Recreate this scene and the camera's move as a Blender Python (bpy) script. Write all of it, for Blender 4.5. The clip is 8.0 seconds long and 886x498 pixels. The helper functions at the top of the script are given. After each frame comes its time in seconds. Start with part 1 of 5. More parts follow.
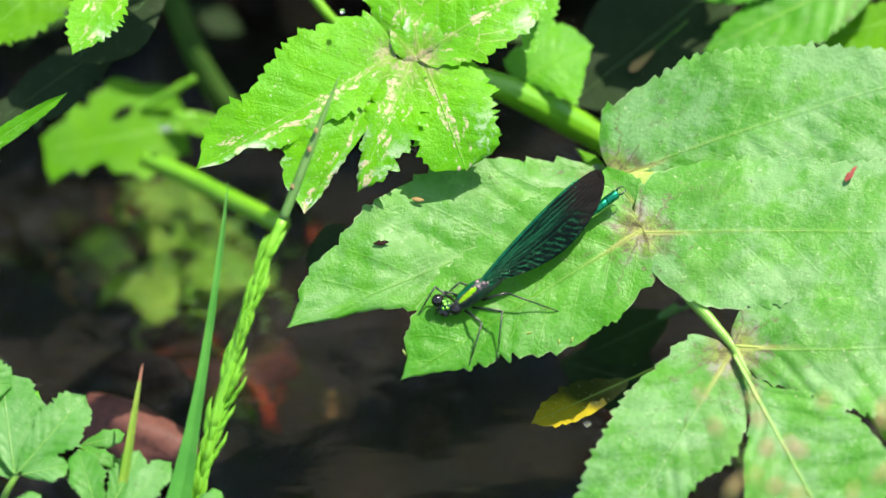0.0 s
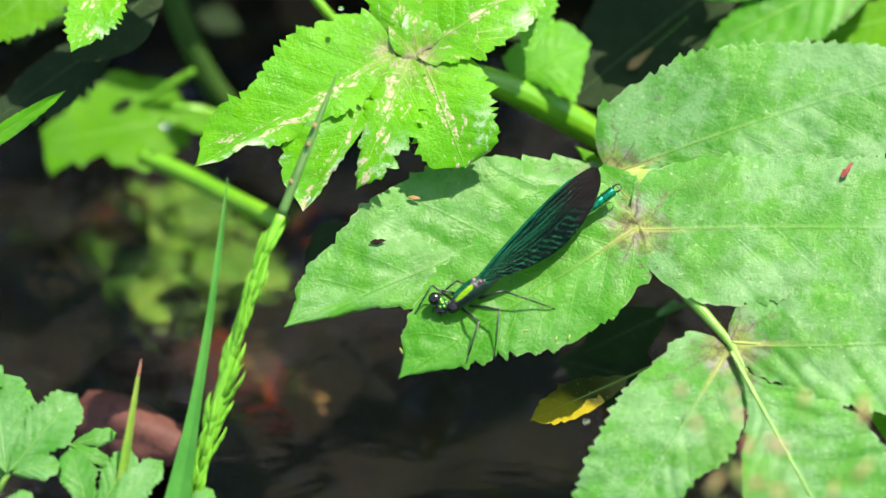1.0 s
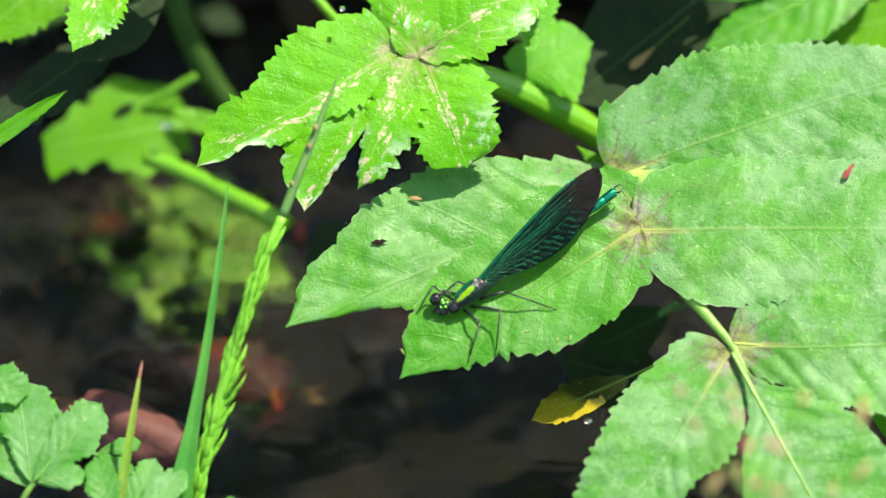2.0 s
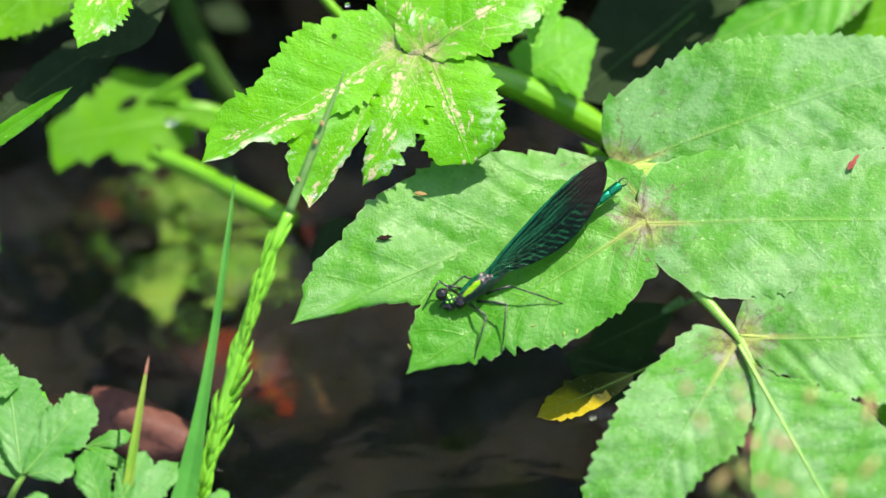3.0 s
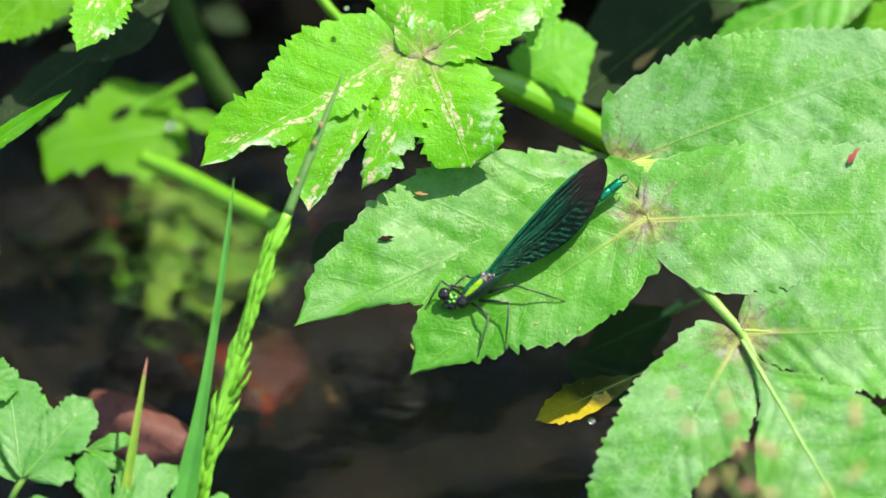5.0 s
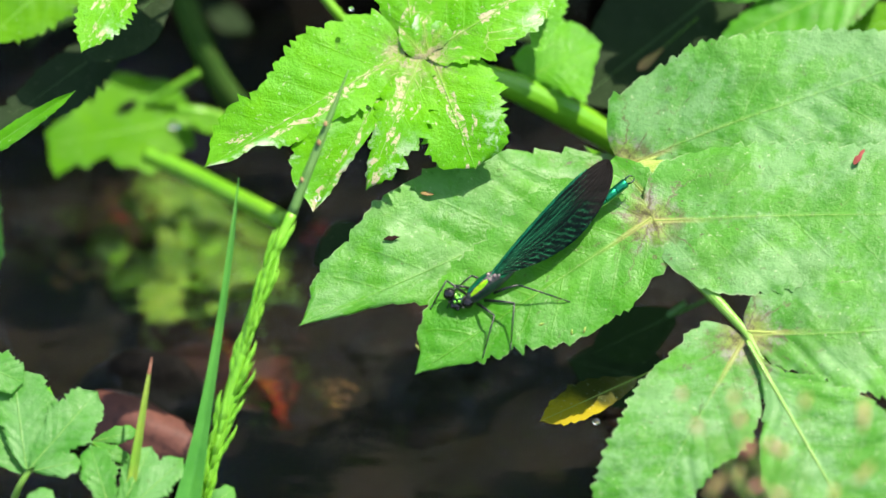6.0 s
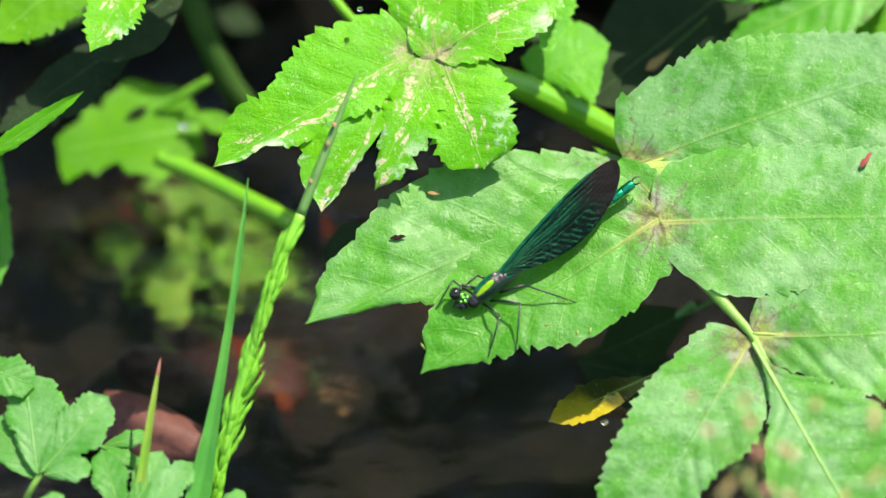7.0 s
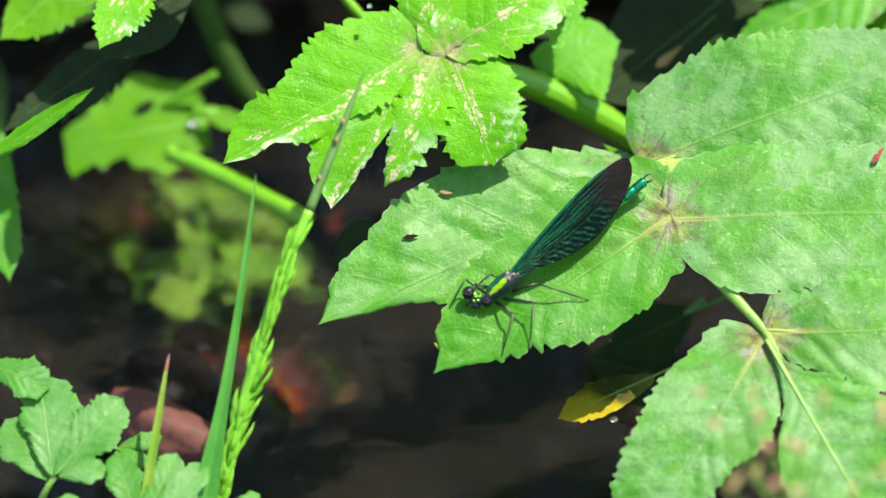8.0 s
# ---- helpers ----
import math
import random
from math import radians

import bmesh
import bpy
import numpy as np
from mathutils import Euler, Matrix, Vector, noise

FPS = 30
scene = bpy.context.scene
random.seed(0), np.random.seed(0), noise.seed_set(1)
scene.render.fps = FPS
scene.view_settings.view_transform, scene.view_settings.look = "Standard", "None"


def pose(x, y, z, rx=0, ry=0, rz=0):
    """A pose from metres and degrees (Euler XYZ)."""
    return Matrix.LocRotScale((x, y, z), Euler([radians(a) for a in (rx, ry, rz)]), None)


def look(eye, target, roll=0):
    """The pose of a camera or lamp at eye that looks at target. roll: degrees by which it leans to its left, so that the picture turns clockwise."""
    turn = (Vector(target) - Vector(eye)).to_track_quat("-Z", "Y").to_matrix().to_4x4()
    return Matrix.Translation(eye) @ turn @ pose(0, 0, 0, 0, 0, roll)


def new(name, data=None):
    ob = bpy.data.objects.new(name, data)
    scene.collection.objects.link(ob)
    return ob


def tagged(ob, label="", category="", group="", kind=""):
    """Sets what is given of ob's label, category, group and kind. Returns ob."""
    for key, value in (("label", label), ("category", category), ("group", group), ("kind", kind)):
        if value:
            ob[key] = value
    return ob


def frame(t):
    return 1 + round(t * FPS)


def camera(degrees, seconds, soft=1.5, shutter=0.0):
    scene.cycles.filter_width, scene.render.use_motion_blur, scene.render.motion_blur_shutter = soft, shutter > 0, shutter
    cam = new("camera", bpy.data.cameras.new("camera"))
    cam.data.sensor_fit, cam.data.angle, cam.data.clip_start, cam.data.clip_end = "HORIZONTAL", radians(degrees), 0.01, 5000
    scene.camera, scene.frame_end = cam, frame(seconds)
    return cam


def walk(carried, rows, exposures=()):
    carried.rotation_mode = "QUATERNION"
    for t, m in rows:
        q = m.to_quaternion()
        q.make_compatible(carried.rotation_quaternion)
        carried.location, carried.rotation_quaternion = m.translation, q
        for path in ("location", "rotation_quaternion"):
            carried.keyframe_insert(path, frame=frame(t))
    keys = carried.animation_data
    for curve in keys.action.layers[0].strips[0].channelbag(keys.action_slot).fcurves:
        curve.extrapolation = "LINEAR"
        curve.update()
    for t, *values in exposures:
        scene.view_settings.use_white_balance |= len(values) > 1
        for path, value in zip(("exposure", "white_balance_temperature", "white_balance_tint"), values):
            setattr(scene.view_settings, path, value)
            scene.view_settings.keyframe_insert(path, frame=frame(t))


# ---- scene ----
MM = 0.001
PITCH = radians(40)
SIDE = Vector((1, 0, 0))                                   # along the bank
SLOPE = Vector((0, math.sin(PITCH), math.cos(PITCH)))       # up and away
TOWARD = Vector((0, -math.cos(PITCH), math.sin(PITCH)))     # up and towards the viewer
CENTRE = Vector((0, 0, 0.060))                             # the middle of the plant, over the water at z = 0
RANGE = 2.0                                                # metres from the lens to the middle of the plant


def at(x, v, w=0.0):
    """A place in metres from millimetres along SIDE, SLOPE and TOWARD; both spread with depth."""
    k = 1 - w * MM / RANGE
    return CENTRE + (SIDE * (x * k) + SLOPE * (v * k) + TOWARD * w) * MM


# ---- camera ----
DRIFT = [(0.0, 0.0, 0.0), (0.5, -0.55, 0.0), (1.0, -0.25, 0.5), (1.5, -0.3, 0.3), (3.0, 1.0, 1.19), (3.5, 0.34, 0.68),
         (4.0, 0.3, 1.19), (4.5, 0.45, 0.86), (6.0, 1.7, 0.4), (6.5, 2.15, 0.5), (7.0, 3.4, 0.36), (7.5, 5.0, 0.68),
         (8.0, 5.25, 0.95)]
cam = camera(2 * math.degrees(math.atan(0.1742 / 2 / RANGE)), 8.0, soft=1.5)
cam.data.dof.use_dof = True
cam.data.dof.focus_distance = RANGE + 0.002
cam.data.dof.aperture_fstop = 8.0
EYE = CENTRE + TOWARD * RANGE
walk(cam, [(t, look(EYE, CENTRE - (SIDE * x + SLOPE * v) * MM)) for t, x, v in DRIFT], exposures=[(0.0, 1.33, 7080, 13), (8.0, 1.33, 7080, 13)])

# ---- daylight ----
SUN = Vector((0.37, 0.12, 1.0)).normalized()
world = bpy.data.worlds.new("sky")
scene.world = world
world.use_nodes = True
sky = world.node_tree.nodes.new("ShaderNodeTexSky")
sky.sky_type, sky.sun_disc = "NISHITA", False
sky.sun_elevation = math.asin(SUN.z)
sky.sun_rotation = math.atan2(SUN.x, SUN.y)
world.node_tree.links.new(sky.outputs[0], world.node_tree.nodes["Background"].inputs[0])
world.node_tree.nodes["Background"].inputs[1].default_value = 0.152
sun_data = bpy.data.lights.new("sun", "SUN")
sun_data.energy, sun_data.angle, sun_data.color = 3.95, radians(0.53), (1.0, 0.95, 0.86)
sun = new("sun", sun_data)
sun.matrix_world = look(SUN * 3, (0, 0, 0))


# ---- materials ----
class Shade:
    """A small writer of node materials."""

    def __init__(self, name):
        self.m = bpy.data.materials.new(name)
        self.m.use_nodes = True
        self.t = self.m.node_tree
        self.bsdf = self.t.nodes["Principled BSDF"]
        self.out = self.t.nodes["Material Output"]

    def put(self, socket, value):
        if isinstance(value, bpy.types.NodeSocket):
            self.t.links.new(value, socket)
        elif isinstance(value, tuple) and len(value) == 3 and len(socket.default_value) == 4:
            socket.default_value = (*value, 1)
        else:
            socket.default_value = value

    def node(self, kind, **inputs):
        n = self.t.nodes.new(kind)
        for key, value in inputs.items():
            self.put(n.inputs[key.replace("_", " ")], value)
        return n

    def math(self, op, a, b=0.0, c=0.0):
        n = self.t.nodes.new("ShaderNodeMath")
        n.operation = op
        for socket, value in zip(n.inputs, (a, b, c)):
            self.put(socket, value)
        return n.outputs[0]

    def ramp(self, value, lo, hi, a=0.0, b=1.0):
        n = self.t.nodes.new("ShaderNodeMapRange")
        n.interpolation_type = "SMOOTHSTEP"
        for socket, x in zip(n.inputs, (value, lo, hi, a, b)):
            self.put(socket, x)
        return n.outputs[0]

    def mix(self, f, a, b):
        n = self.t.nodes.new("ShaderNodeMix")
        n.data_type = "RGBA"
        self.put(n.inputs[0], f)
        self.put(n.inputs[6], a)
        self.put(n.inputs[7], b)
        return n.outputs[2]

    def place(self):
        return self.t.nodes.new("ShaderNodeTexCoord").outputs["Object"]

    def uv(self, name):
        n = self.t.nodes.new("ShaderNodeUVMap")
        n.uv_map = name
        s = self.t.nodes.new("ShaderNodeSeparateXYZ")
        self.t.links.new(n.outputs[0], s.inputs[0])
        return s.outputs[0], s.outputs[1]

    def noise(self, scale, detail=3.0, where=None, rough=0.55):
        n = self.node("ShaderNodeTexNoise", Scale=scale, Detail=detail, Roughness=rough)
        self.t.links.new(where or self.place(), n.inputs["Vector"])
        return n.outputs[0]

    def cells(self, scale, feature="DISTANCE_TO_EDGE"):
        n = self.t.nodes.new("ShaderNodeTexVoronoi")
        n.feature = feature
        n.inputs["Scale"].default_value = scale
        self.t.links.new(self.place(), n.inputs["Vector"])
        return n.outputs[0]

    def bump(self, height, strength, distance=0.0005):
        n = self.node("ShaderNodeBump", Height=height, Strength=strength, Distance=distance)
        self.put(self.bsdf.inputs["Normal"], n.outputs[0])
        return n.outputs[0]

    def set(self, **inputs):
        for key, value in inputs.items():
            self.put(self.bsdf.inputs[key.replace("_", " ")], value)
        return self

    def translucent(self, share, colour, normal=None):
        n = self.node("ShaderNodeBsdfTranslucent", Color=colour)
        if normal:
            self.t.links.new(normal, n.inputs["Normal"])
        m = self.t.nodes.new("ShaderNodeMixShader")
        self.put(m.inputs[0], share)
        self.t.links.new(self.bsdf.outputs[0], m.inputs[1])
        self.t.links.new(n.outputs[0], m.inputs[2])
        self.t.links.new(m.outputs[0], self.out.inputs[0])
        return self


def leaf_shade(name, deep, light, vein, rough=0.42, gloss=0.27, sheen=0.0, scar=0.0, stain=0.0, veins=8.0, lean=0.55, pass_share=0.35, glow=None, crinkle=1.0, base=None, both=False):
    """Leaf skin: two greens, pale veins, a fine net of cells, specks, scars along the veins and dark stains at the base."""
    s = Shade(name)
    u, v = s.uv("grid")
    across = s.math("ABSOLUTE", v)
    mid = s.ramp(across, 0.0, 0.045, 1.0, 0.0)
    run = s.math("MULTIPLY", s.math("SUBTRACT", u, s.math("MULTIPLY", across, lean / veins * 2.2)), veins)
    near = s.math("ABSOLUTE", s.math("SUBTRACT", s.math("FRACT", s.math("ADD", run, 40.0)), 0.5))
    side = s.math("MULTIPLY", s.ramp(near, 0.44, 0.5), s.ramp(across, 0.55, 0.95, 1.0, 0.15))
    broad = s.noise(55, 4)
    fine = s.noise(900, 3)
    net = s.cells(850)
    col = s.mix(s.ramp(broad, 0.35, 0.65), deep, light)
    col = s.mix(s.ramp(net, 0.0, 0.12, 0.08, 0.0), col, tuple(0.6 * c + 0.4 * d for c, d in zip(vein, light)))
    col = s.mix(s.math("MULTIPLY", side, 0.12), col, vein)
    col = s.mix(s.math("MULTIPLY", mid, s.math("MULTIPLY", s.ramp(u, 0.0, 0.6, 0.7, 0.12), s.ramp(s.noise(150, 3), 0.35, 0.6, 0.35, 1.0))), col, vein)
    # stalk end goes dark: cast shade on the leaf put into the colour
    if base:
        col = s.mix(s.ramp(s.math("ADD", s.math("ADD", u, s.math("MULTIPLY", v, 0.18)), s.math("MULTIPLY", s.math("SUBTRACT", s.noise(160, 3), 0.5), 0.3)), 0.42, 0.60, 1.0, 0.0), col, base)
    # pale patches paint sky and sun gloss into the leaf colour
    sheen_patches = s.math("ADD", s.math("MULTIPLY", s.noise(95, 5, rough=0.62), 0.8), s.math("MULTIPLY", s.noise(700, 4, rough=0.7), 0.2))
    pale = s.math("MULTIPLY", s.ramp(sheen_patches, 0.42, 0.58), 0.10 + sheen * 0.5)
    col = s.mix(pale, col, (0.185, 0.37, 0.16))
    pits = s.math("MULTIPLY", s.ramp(s.cells(420, "F1"), 0.10, 0.26, 0.3, 0.0), s.ramp(s.noise(75, 3), 0.5, 0.62))
    col = s.mix(pits, col, tuple(0.35 * c for c in deep))
    dark = s.math("MULTIPLY", s.ramp(s.noise(60, 5, rough=0.6), 0.50, 0.68), 0.45)
    col = s.mix(dark, col, tuple(0.6 * c for c in deep))
    col = s.mix(s.ramp(s.noise(1150, 2), 0.65, 0.75, 0.0, 0.42 * min(1.0, crinkle)), col, (0.5, 0.6, 0.35))
    col = s.mix(s.ramp(s.noise(760, 2), 0.735, 0.765, 0.0, 0.6), col, (0.07, 0.07, 0.02))
    al, ac = s.uv("flat")
    rad = s.math("SQRT", s.math("ADD", s.math("MULTIPLY", al, al), s.math("MULTIPLY", ac, ac)))
    if sheen >= 0:
        # pale edge highlight painted into the colour along the rim
        col = s.mix(s.math("MULTIPLY", s.ramp(across, 0.975, 1.0), s.ramp(s.noise(260, 3), 0.45, 0.6, 0.0, 0.45)), col, (0.42, 0.52, 0.30))
    if scar:
        # torn tan skin along the midrib and towards the tip; gloss painted silvery on the outer rim
        drift = s.math("MULTIPLY", s.math("SUBTRACT", s.noise(90, 3), 0.5), 7.0)
        along = s.node("ShaderNodeCombineXYZ", X=s.math("MULTIPLY", al, 0.16), Y=s.math("MULTIPLY", s.math("ADD", ac, drift), 0.6), Z=s.math("MULTIPLY", s.noise(28, 0), 9.0))
        crust = s.ramp(s.noise(420, 7, rough=0.85), 0.47, 0.53)
        near_rib = s.ramp(s.math("ABSOLUTE", s.math("ADD", ac, s.math("MULTIPLY", drift, 0.75))), 0.7, 3.8, 0.12, -0.06)
        worn = s.math("MULTIPLY", crust, s.ramp(s.math("ADD", s.noise(1.0, 3, along.outputs[0], 0.6), near_rib), 0.62, 0.67))
        worn = s.math("MAXIMUM", worn, s.math("MULTIPLY", crust, s.ramp(rad, 1.5, 5.0, 0.9, 0.0)))
        col = s.mix(s.math("MULTIPLY", worn, 0.92), col, s.mix(s.noise(300, 3), (0.64, 0.55, 0.39), (0.44, 0.36, 0.21)))
        thread = s.math("MULTIPLY", s.ramp(s.cells(230), 0.0, 0.035, 0.6, 0.0), s.math("MULTIPLY", s.ramp(s.noise(70, 3), 0.50, 0.58), s.ramp(s.noise(480, 4), 0.42, 0.55)))
        col = s.mix(thread, col, (0.50, 0.48, 0.24))
        rim_sheen = s.math("MULTIPLY", s.math("MULTIPLY", s.ramp(across if both else v, 0.2, 0.8), s.ramp(u, 0.35, 0.75)), s.ramp(s.noise(150, 7, rough=0.8), 0.47, 0.57))
        col = s.mix(s.math("MULTIPLY", rim_sheen, 0.68), col, (0.55, 0.66, 0.50))
    if stain:
        # crooked brown veins and a violet net round the base, yellowish skin at the joint
        bent = s.math("MULTIPLY", s.math("SUBTRACT", s.noise(110, 4, rough=0.65), 0.5), 1.5)
        turn = s.math("ADD", s.math("ARCTAN2", ac, al), bent)
        gap = s.math("MULTIPLY", s.math("ABSOLUTE", s.math("SUBTRACT", s.math("FRACT", s.math("ADD", s.math("DIVIDE", turn, 0.62), 0.5)), 0.5)), s.math("MULTIPLY", rad, 0.62))
        col = s.mix(s.ramp(rad, 1.0, 7.0, 0.75 * stain, 0.0), col, (0.33, 0.34, 0.09))
        net_b = s.math("MULTIPLY", s.ramp(s.noise(420, 7, rough=0.9), 0.45, 0.55), s.ramp(s.math("ADD", rad, s.math("MULTIPLY", s.math("SUBTRACT", s.noise(140, 3), 0.5), 16.0)), 2.5, 9.5, 0.88 * stain, 0.0))
        col = s.mix(net_b, col, s.mix(s.ramp(s.noise(150, 3), 0.45, 0.55), (0.10, 0.078, 0.04), (0.23, 0.21, 0.195)))
        rust = s.math("MULTIPLY", s.math("MULTIPLY", s.ramp(gap, 0.10, 0.38, 1.0, 0.0), s.ramp(rad, 5.0, 24.0, stain, 0.0)), s.ramp(s.noise(150, 5, rough=0.75), 0.43, 0.53))
        col = s.mix(s.math("MULTIPLY", rust, 0.8), col, (0.10, 0.075, 0.045))
        long_c = s.node("ShaderNodeCombineXYZ", X=s.math("MULTIPLY", al, 0.33), Y=s.math("MULTIPLY", s.math("ADD", ac, s.math("MULTIPLY", s.noise(120, 3), 9.0)), 0.9), Z=s.math("MULTIPLY", s.noise(25, 0), 6.0))
        dash = s.math("MULTIPLY", s.ramp(s.noise(1.0, 4, long_c.outputs[0], 0.7), 0.63, 0.67), s.ramp(rad, 8.0, 40.0, stain, 0.3))
        col = s.mix(s.math("MULTIPLY", dash, 0.75), col, (0.075, 0.062, 0.04))
        ridge = s.math("MULTIPLY", s.ramp(s.math("ABSOLUTE", s.math("ADD", ac, s.math("MULTIPLY", s.math("SUBTRACT", s.noise(160, 2), 0.5), 0.8))), 0.2, 0.75, 1.0, 0.0), s.ramp(al, 2.0, 15.0, 0.9 * stain, 0.0))
        col = s.mix(ridge, col, (0.33, 0.36, 0.10))
        dots = s.math("MULTIPLY", s.ramp(s.noise(520, 3), 0.73, 0.76), s.ramp(u, 0.1, 0.8, stain, 0.0))
        col = s.mix(dots, col, (0.06, 0.05, 0.03))
    height = s.math("ADD", s.math("MULTIPLY", fine, 0.55), s.math("MULTIPLY", s.ramp(net, 0.0, 0.25), 0.14))
    height = s.math("ADD", height, s.math("ADD", s.math("MULTIPLY", s.noise(560, 5, rough=0.7), 2.1 * crinkle), s.math("MULTIPLY", s.noise(140, 2), 1.3 * crinkle)))
    height = s.math("SUBTRACT", height, s.math("ADD", s.math("MULTIPLY", side, 0.25), s.math("MULTIPLY", mid, 0.6)))
    height = s.math("SUBTRACT", height, s.math("MULTIPLY", pits, 0.6))
    n = s.bump(height, 0.4, 0.00035)
    s.set(Base_Color=col, Roughness=s.ramp(s.noise(240, 4), 0.3, 0.7, rough - 0.1, rough + 0.14))
    s.bsdf.inputs["Specular IOR Level"].default_value = gloss
    return s.translucent(pass_share, s.mix(0.5, col, glow or (0.08, 0.36, 0.012)), n).m


LEAF_MAIN = leaf_shade("angelica_leaf_skin", (0.036, 0.225, 0.008), (0.072, 0.31, 0.016), (0.20, 0.36, 0.05), rough=0.40, gloss=0.19, sheen=0.10, stain=1.0, crinkle=0.55)
# the next two: same leaf greens with more of the pale gloss painted in
LEAF_HALF_SHEEN = leaf_shade("half_sheen_leaf_skin", (0.038, 0.225, 0.009), (0.074, 0.31, 0.018), (0.20, 0.36, 0.05), rough=0.40, gloss=0.22, sheen=0.6, stain=1.0, crinkle=0.6)
LEAF_SHEENED = leaf_shade("painted_sheen_leaf_skin", (0.038, 0.225, 0.012), (0.076, 0.31, 0.026), (0.22, 0.36, 0.08), rough=0.46, gloss=0.30, sheen=1.0, stain=1.0)
LEAF_FRESH = leaf_shade("scarred_leaf_skin", (0.068, 0.33, 0.002), (0.115, 0.42, 0.003), (0.20, 0.38, 0.03), rough=0.45, gloss=0.16, sheen=-0.1, scar=1.0, stain=0.3, glow=(0.16, 0.42, 0.005))
# as above, with the painted rim gloss on both sides
LEAF_SHEEN_RIM = leaf_shade("sheen_rim_leaf_skin", (0.068, 0.33, 0.002), (0.115, 0.42, 0.003), (0.20, 0.38, 0.03), rough=0.45, gloss=0.16, sheen=-0.1, scar=1.0, stain=0.3, glow=(0.16, 0.42, 0.005), both=True)
LEAF_BRIGHT = leaf_shade("bright_leaf_skin", (0.062, 0.30, 0.004), (0.105, 0.39, 0.008), (0.20, 0.38, 0.03), rough=0.42, gloss=0.16, sheen=0.1, glow=(0.16, 0.42, 0.005))
LEAF_YOUNG = leaf_shade("young_leaf_skin", (0.056, 0.225, 0.003), (0.095, 0.30, 0.006), (0.19, 0.40, 0.03), rough=0.5, gloss=0.08, glow=(0.16, 0.42, 0.005))
# leaf green darkened almost to black; deep shade is put into the colour
LEAF_SHADED = leaf_shade("shade_darkened_leaf_skin", (0.014, 0.030, 0.011), (0.021, 0.042, 0.015), (0.02, 0.04, 0.014), rough=0.7, gloss=0.1, sheen=-0.2, pass_share=0.25, glow=(0.024, 0.045, 0.011), crinkle=0.2)
LEAF_HERB = leaf_shade("herb_leaf_skin", (0.040, 0.215, 0.020), (0.072, 0.28, 0.036), (0.17, 0.34, 0.10), rough=0.45, gloss=0.2, sheen=0.55, veins=5.0, crinkle=0.5)
# lightened copy for the bank; missing fill light is put into the colour
LEAF_BANK_LIT = leaf_shade("lit_bank_leaf_skin", (0.036, 0.095, 0.024), (0.06, 0.14, 0.036), (0.07, 0.15, 0.04), rough=0.7, gloss=0.12, pass_share=0.4, glow=(0.07, 0.16, 0.015))
LEAF_WEED = leaf_shade("water_weed_skin", (0.026, 0.075, 0.010), (0.135, 0.195, 0.026), (0.13, 0.19, 0.03), rough=0.6, gloss=0.0, veins=5.0)


def stem_shade(name, colour, other, rough=0.4, pass_share=0.0, gloss=0.5):
    s = Shade(name)
    v = s.uv("grid")[1]
    stripes = s.math("SINE", s.math("MULTIPLY", v, 75.0))
    col = s.mix(s.ramp(s.noise(120, 4), 0.35, 0.7), colour, other)
    col = s.mix(s.ramp(stripes, -0.2, 1.0, 0.0, 0.06), col, tuple(min(1, c * 1.5 + 0.03) for c in other))
    col = s.mix(s.ramp(s.noise(700, 2), 0.68, 0.75, 0.0, 0.5), col, (0.12, 0.1, 0.04))
    s.bump(s.math("ADD", s.math("MULTIPLY", stripes, 0.15), s.noise(800, 2)), 0.4, 0.0003)
    s.set(Base_Color=col, Roughness=rough, Specular_IOR_Level=gloss)
    if pass_share:
        s.translucent(pass_share, col)
    return s.m


STEM_GREEN = stem_shade("green_stem_skin", (0.085, 0.28, 0.006), (0.13, 0.34, 0.014))
STEM_PALE = stem_shade("pale_stem_skin", (0.115, 0.29, 0.028), (0.18, 0.35, 0.055))
STEM_YELLOW = stem_shade("yellowish_stem_skin", (0.19, 0.30, 0.035), (0.28, 0.36, 0.07))
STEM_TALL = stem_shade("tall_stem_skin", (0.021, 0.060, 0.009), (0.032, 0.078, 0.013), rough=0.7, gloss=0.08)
# shaded copy of the stem green, for stalks under the plant
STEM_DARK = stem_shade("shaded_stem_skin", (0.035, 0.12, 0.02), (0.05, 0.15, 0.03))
GRASS = stem_shade("grass_skin", (0.04, 0.23, 0.02), (0.07, 0.30, 0.035), pass_share=0.25)
GRASS_STALK = stem_shade("dull_grass_stalk_skin", (0.075, 0.20, 0.035), (0.11, 0.25, 0.055), rough=0.6, pass_share=0.2)
GRASS_DRY = stem_shade("yellowing_grass_skin", (0.14, 0.32, 0.022), (0.26, 0.36, 0.04), pass_share=0.25)
GRASS_SEED = stem_shade("grass_seed_skin", (0.13, 0.44, 0.018), (0.20, 0.52, 0.035), pass_share=0.2)
TIP_RED = stem_shade("red_blade_tip_skin", (0.22, 0.06, 0.04), (0.3, 0.12, 0.06))
SPOT_RED = stem_shade("red_spot_skin", (0.17, 0.022, 0.014), (0.24, 0.05, 0.03), rough=0.6)


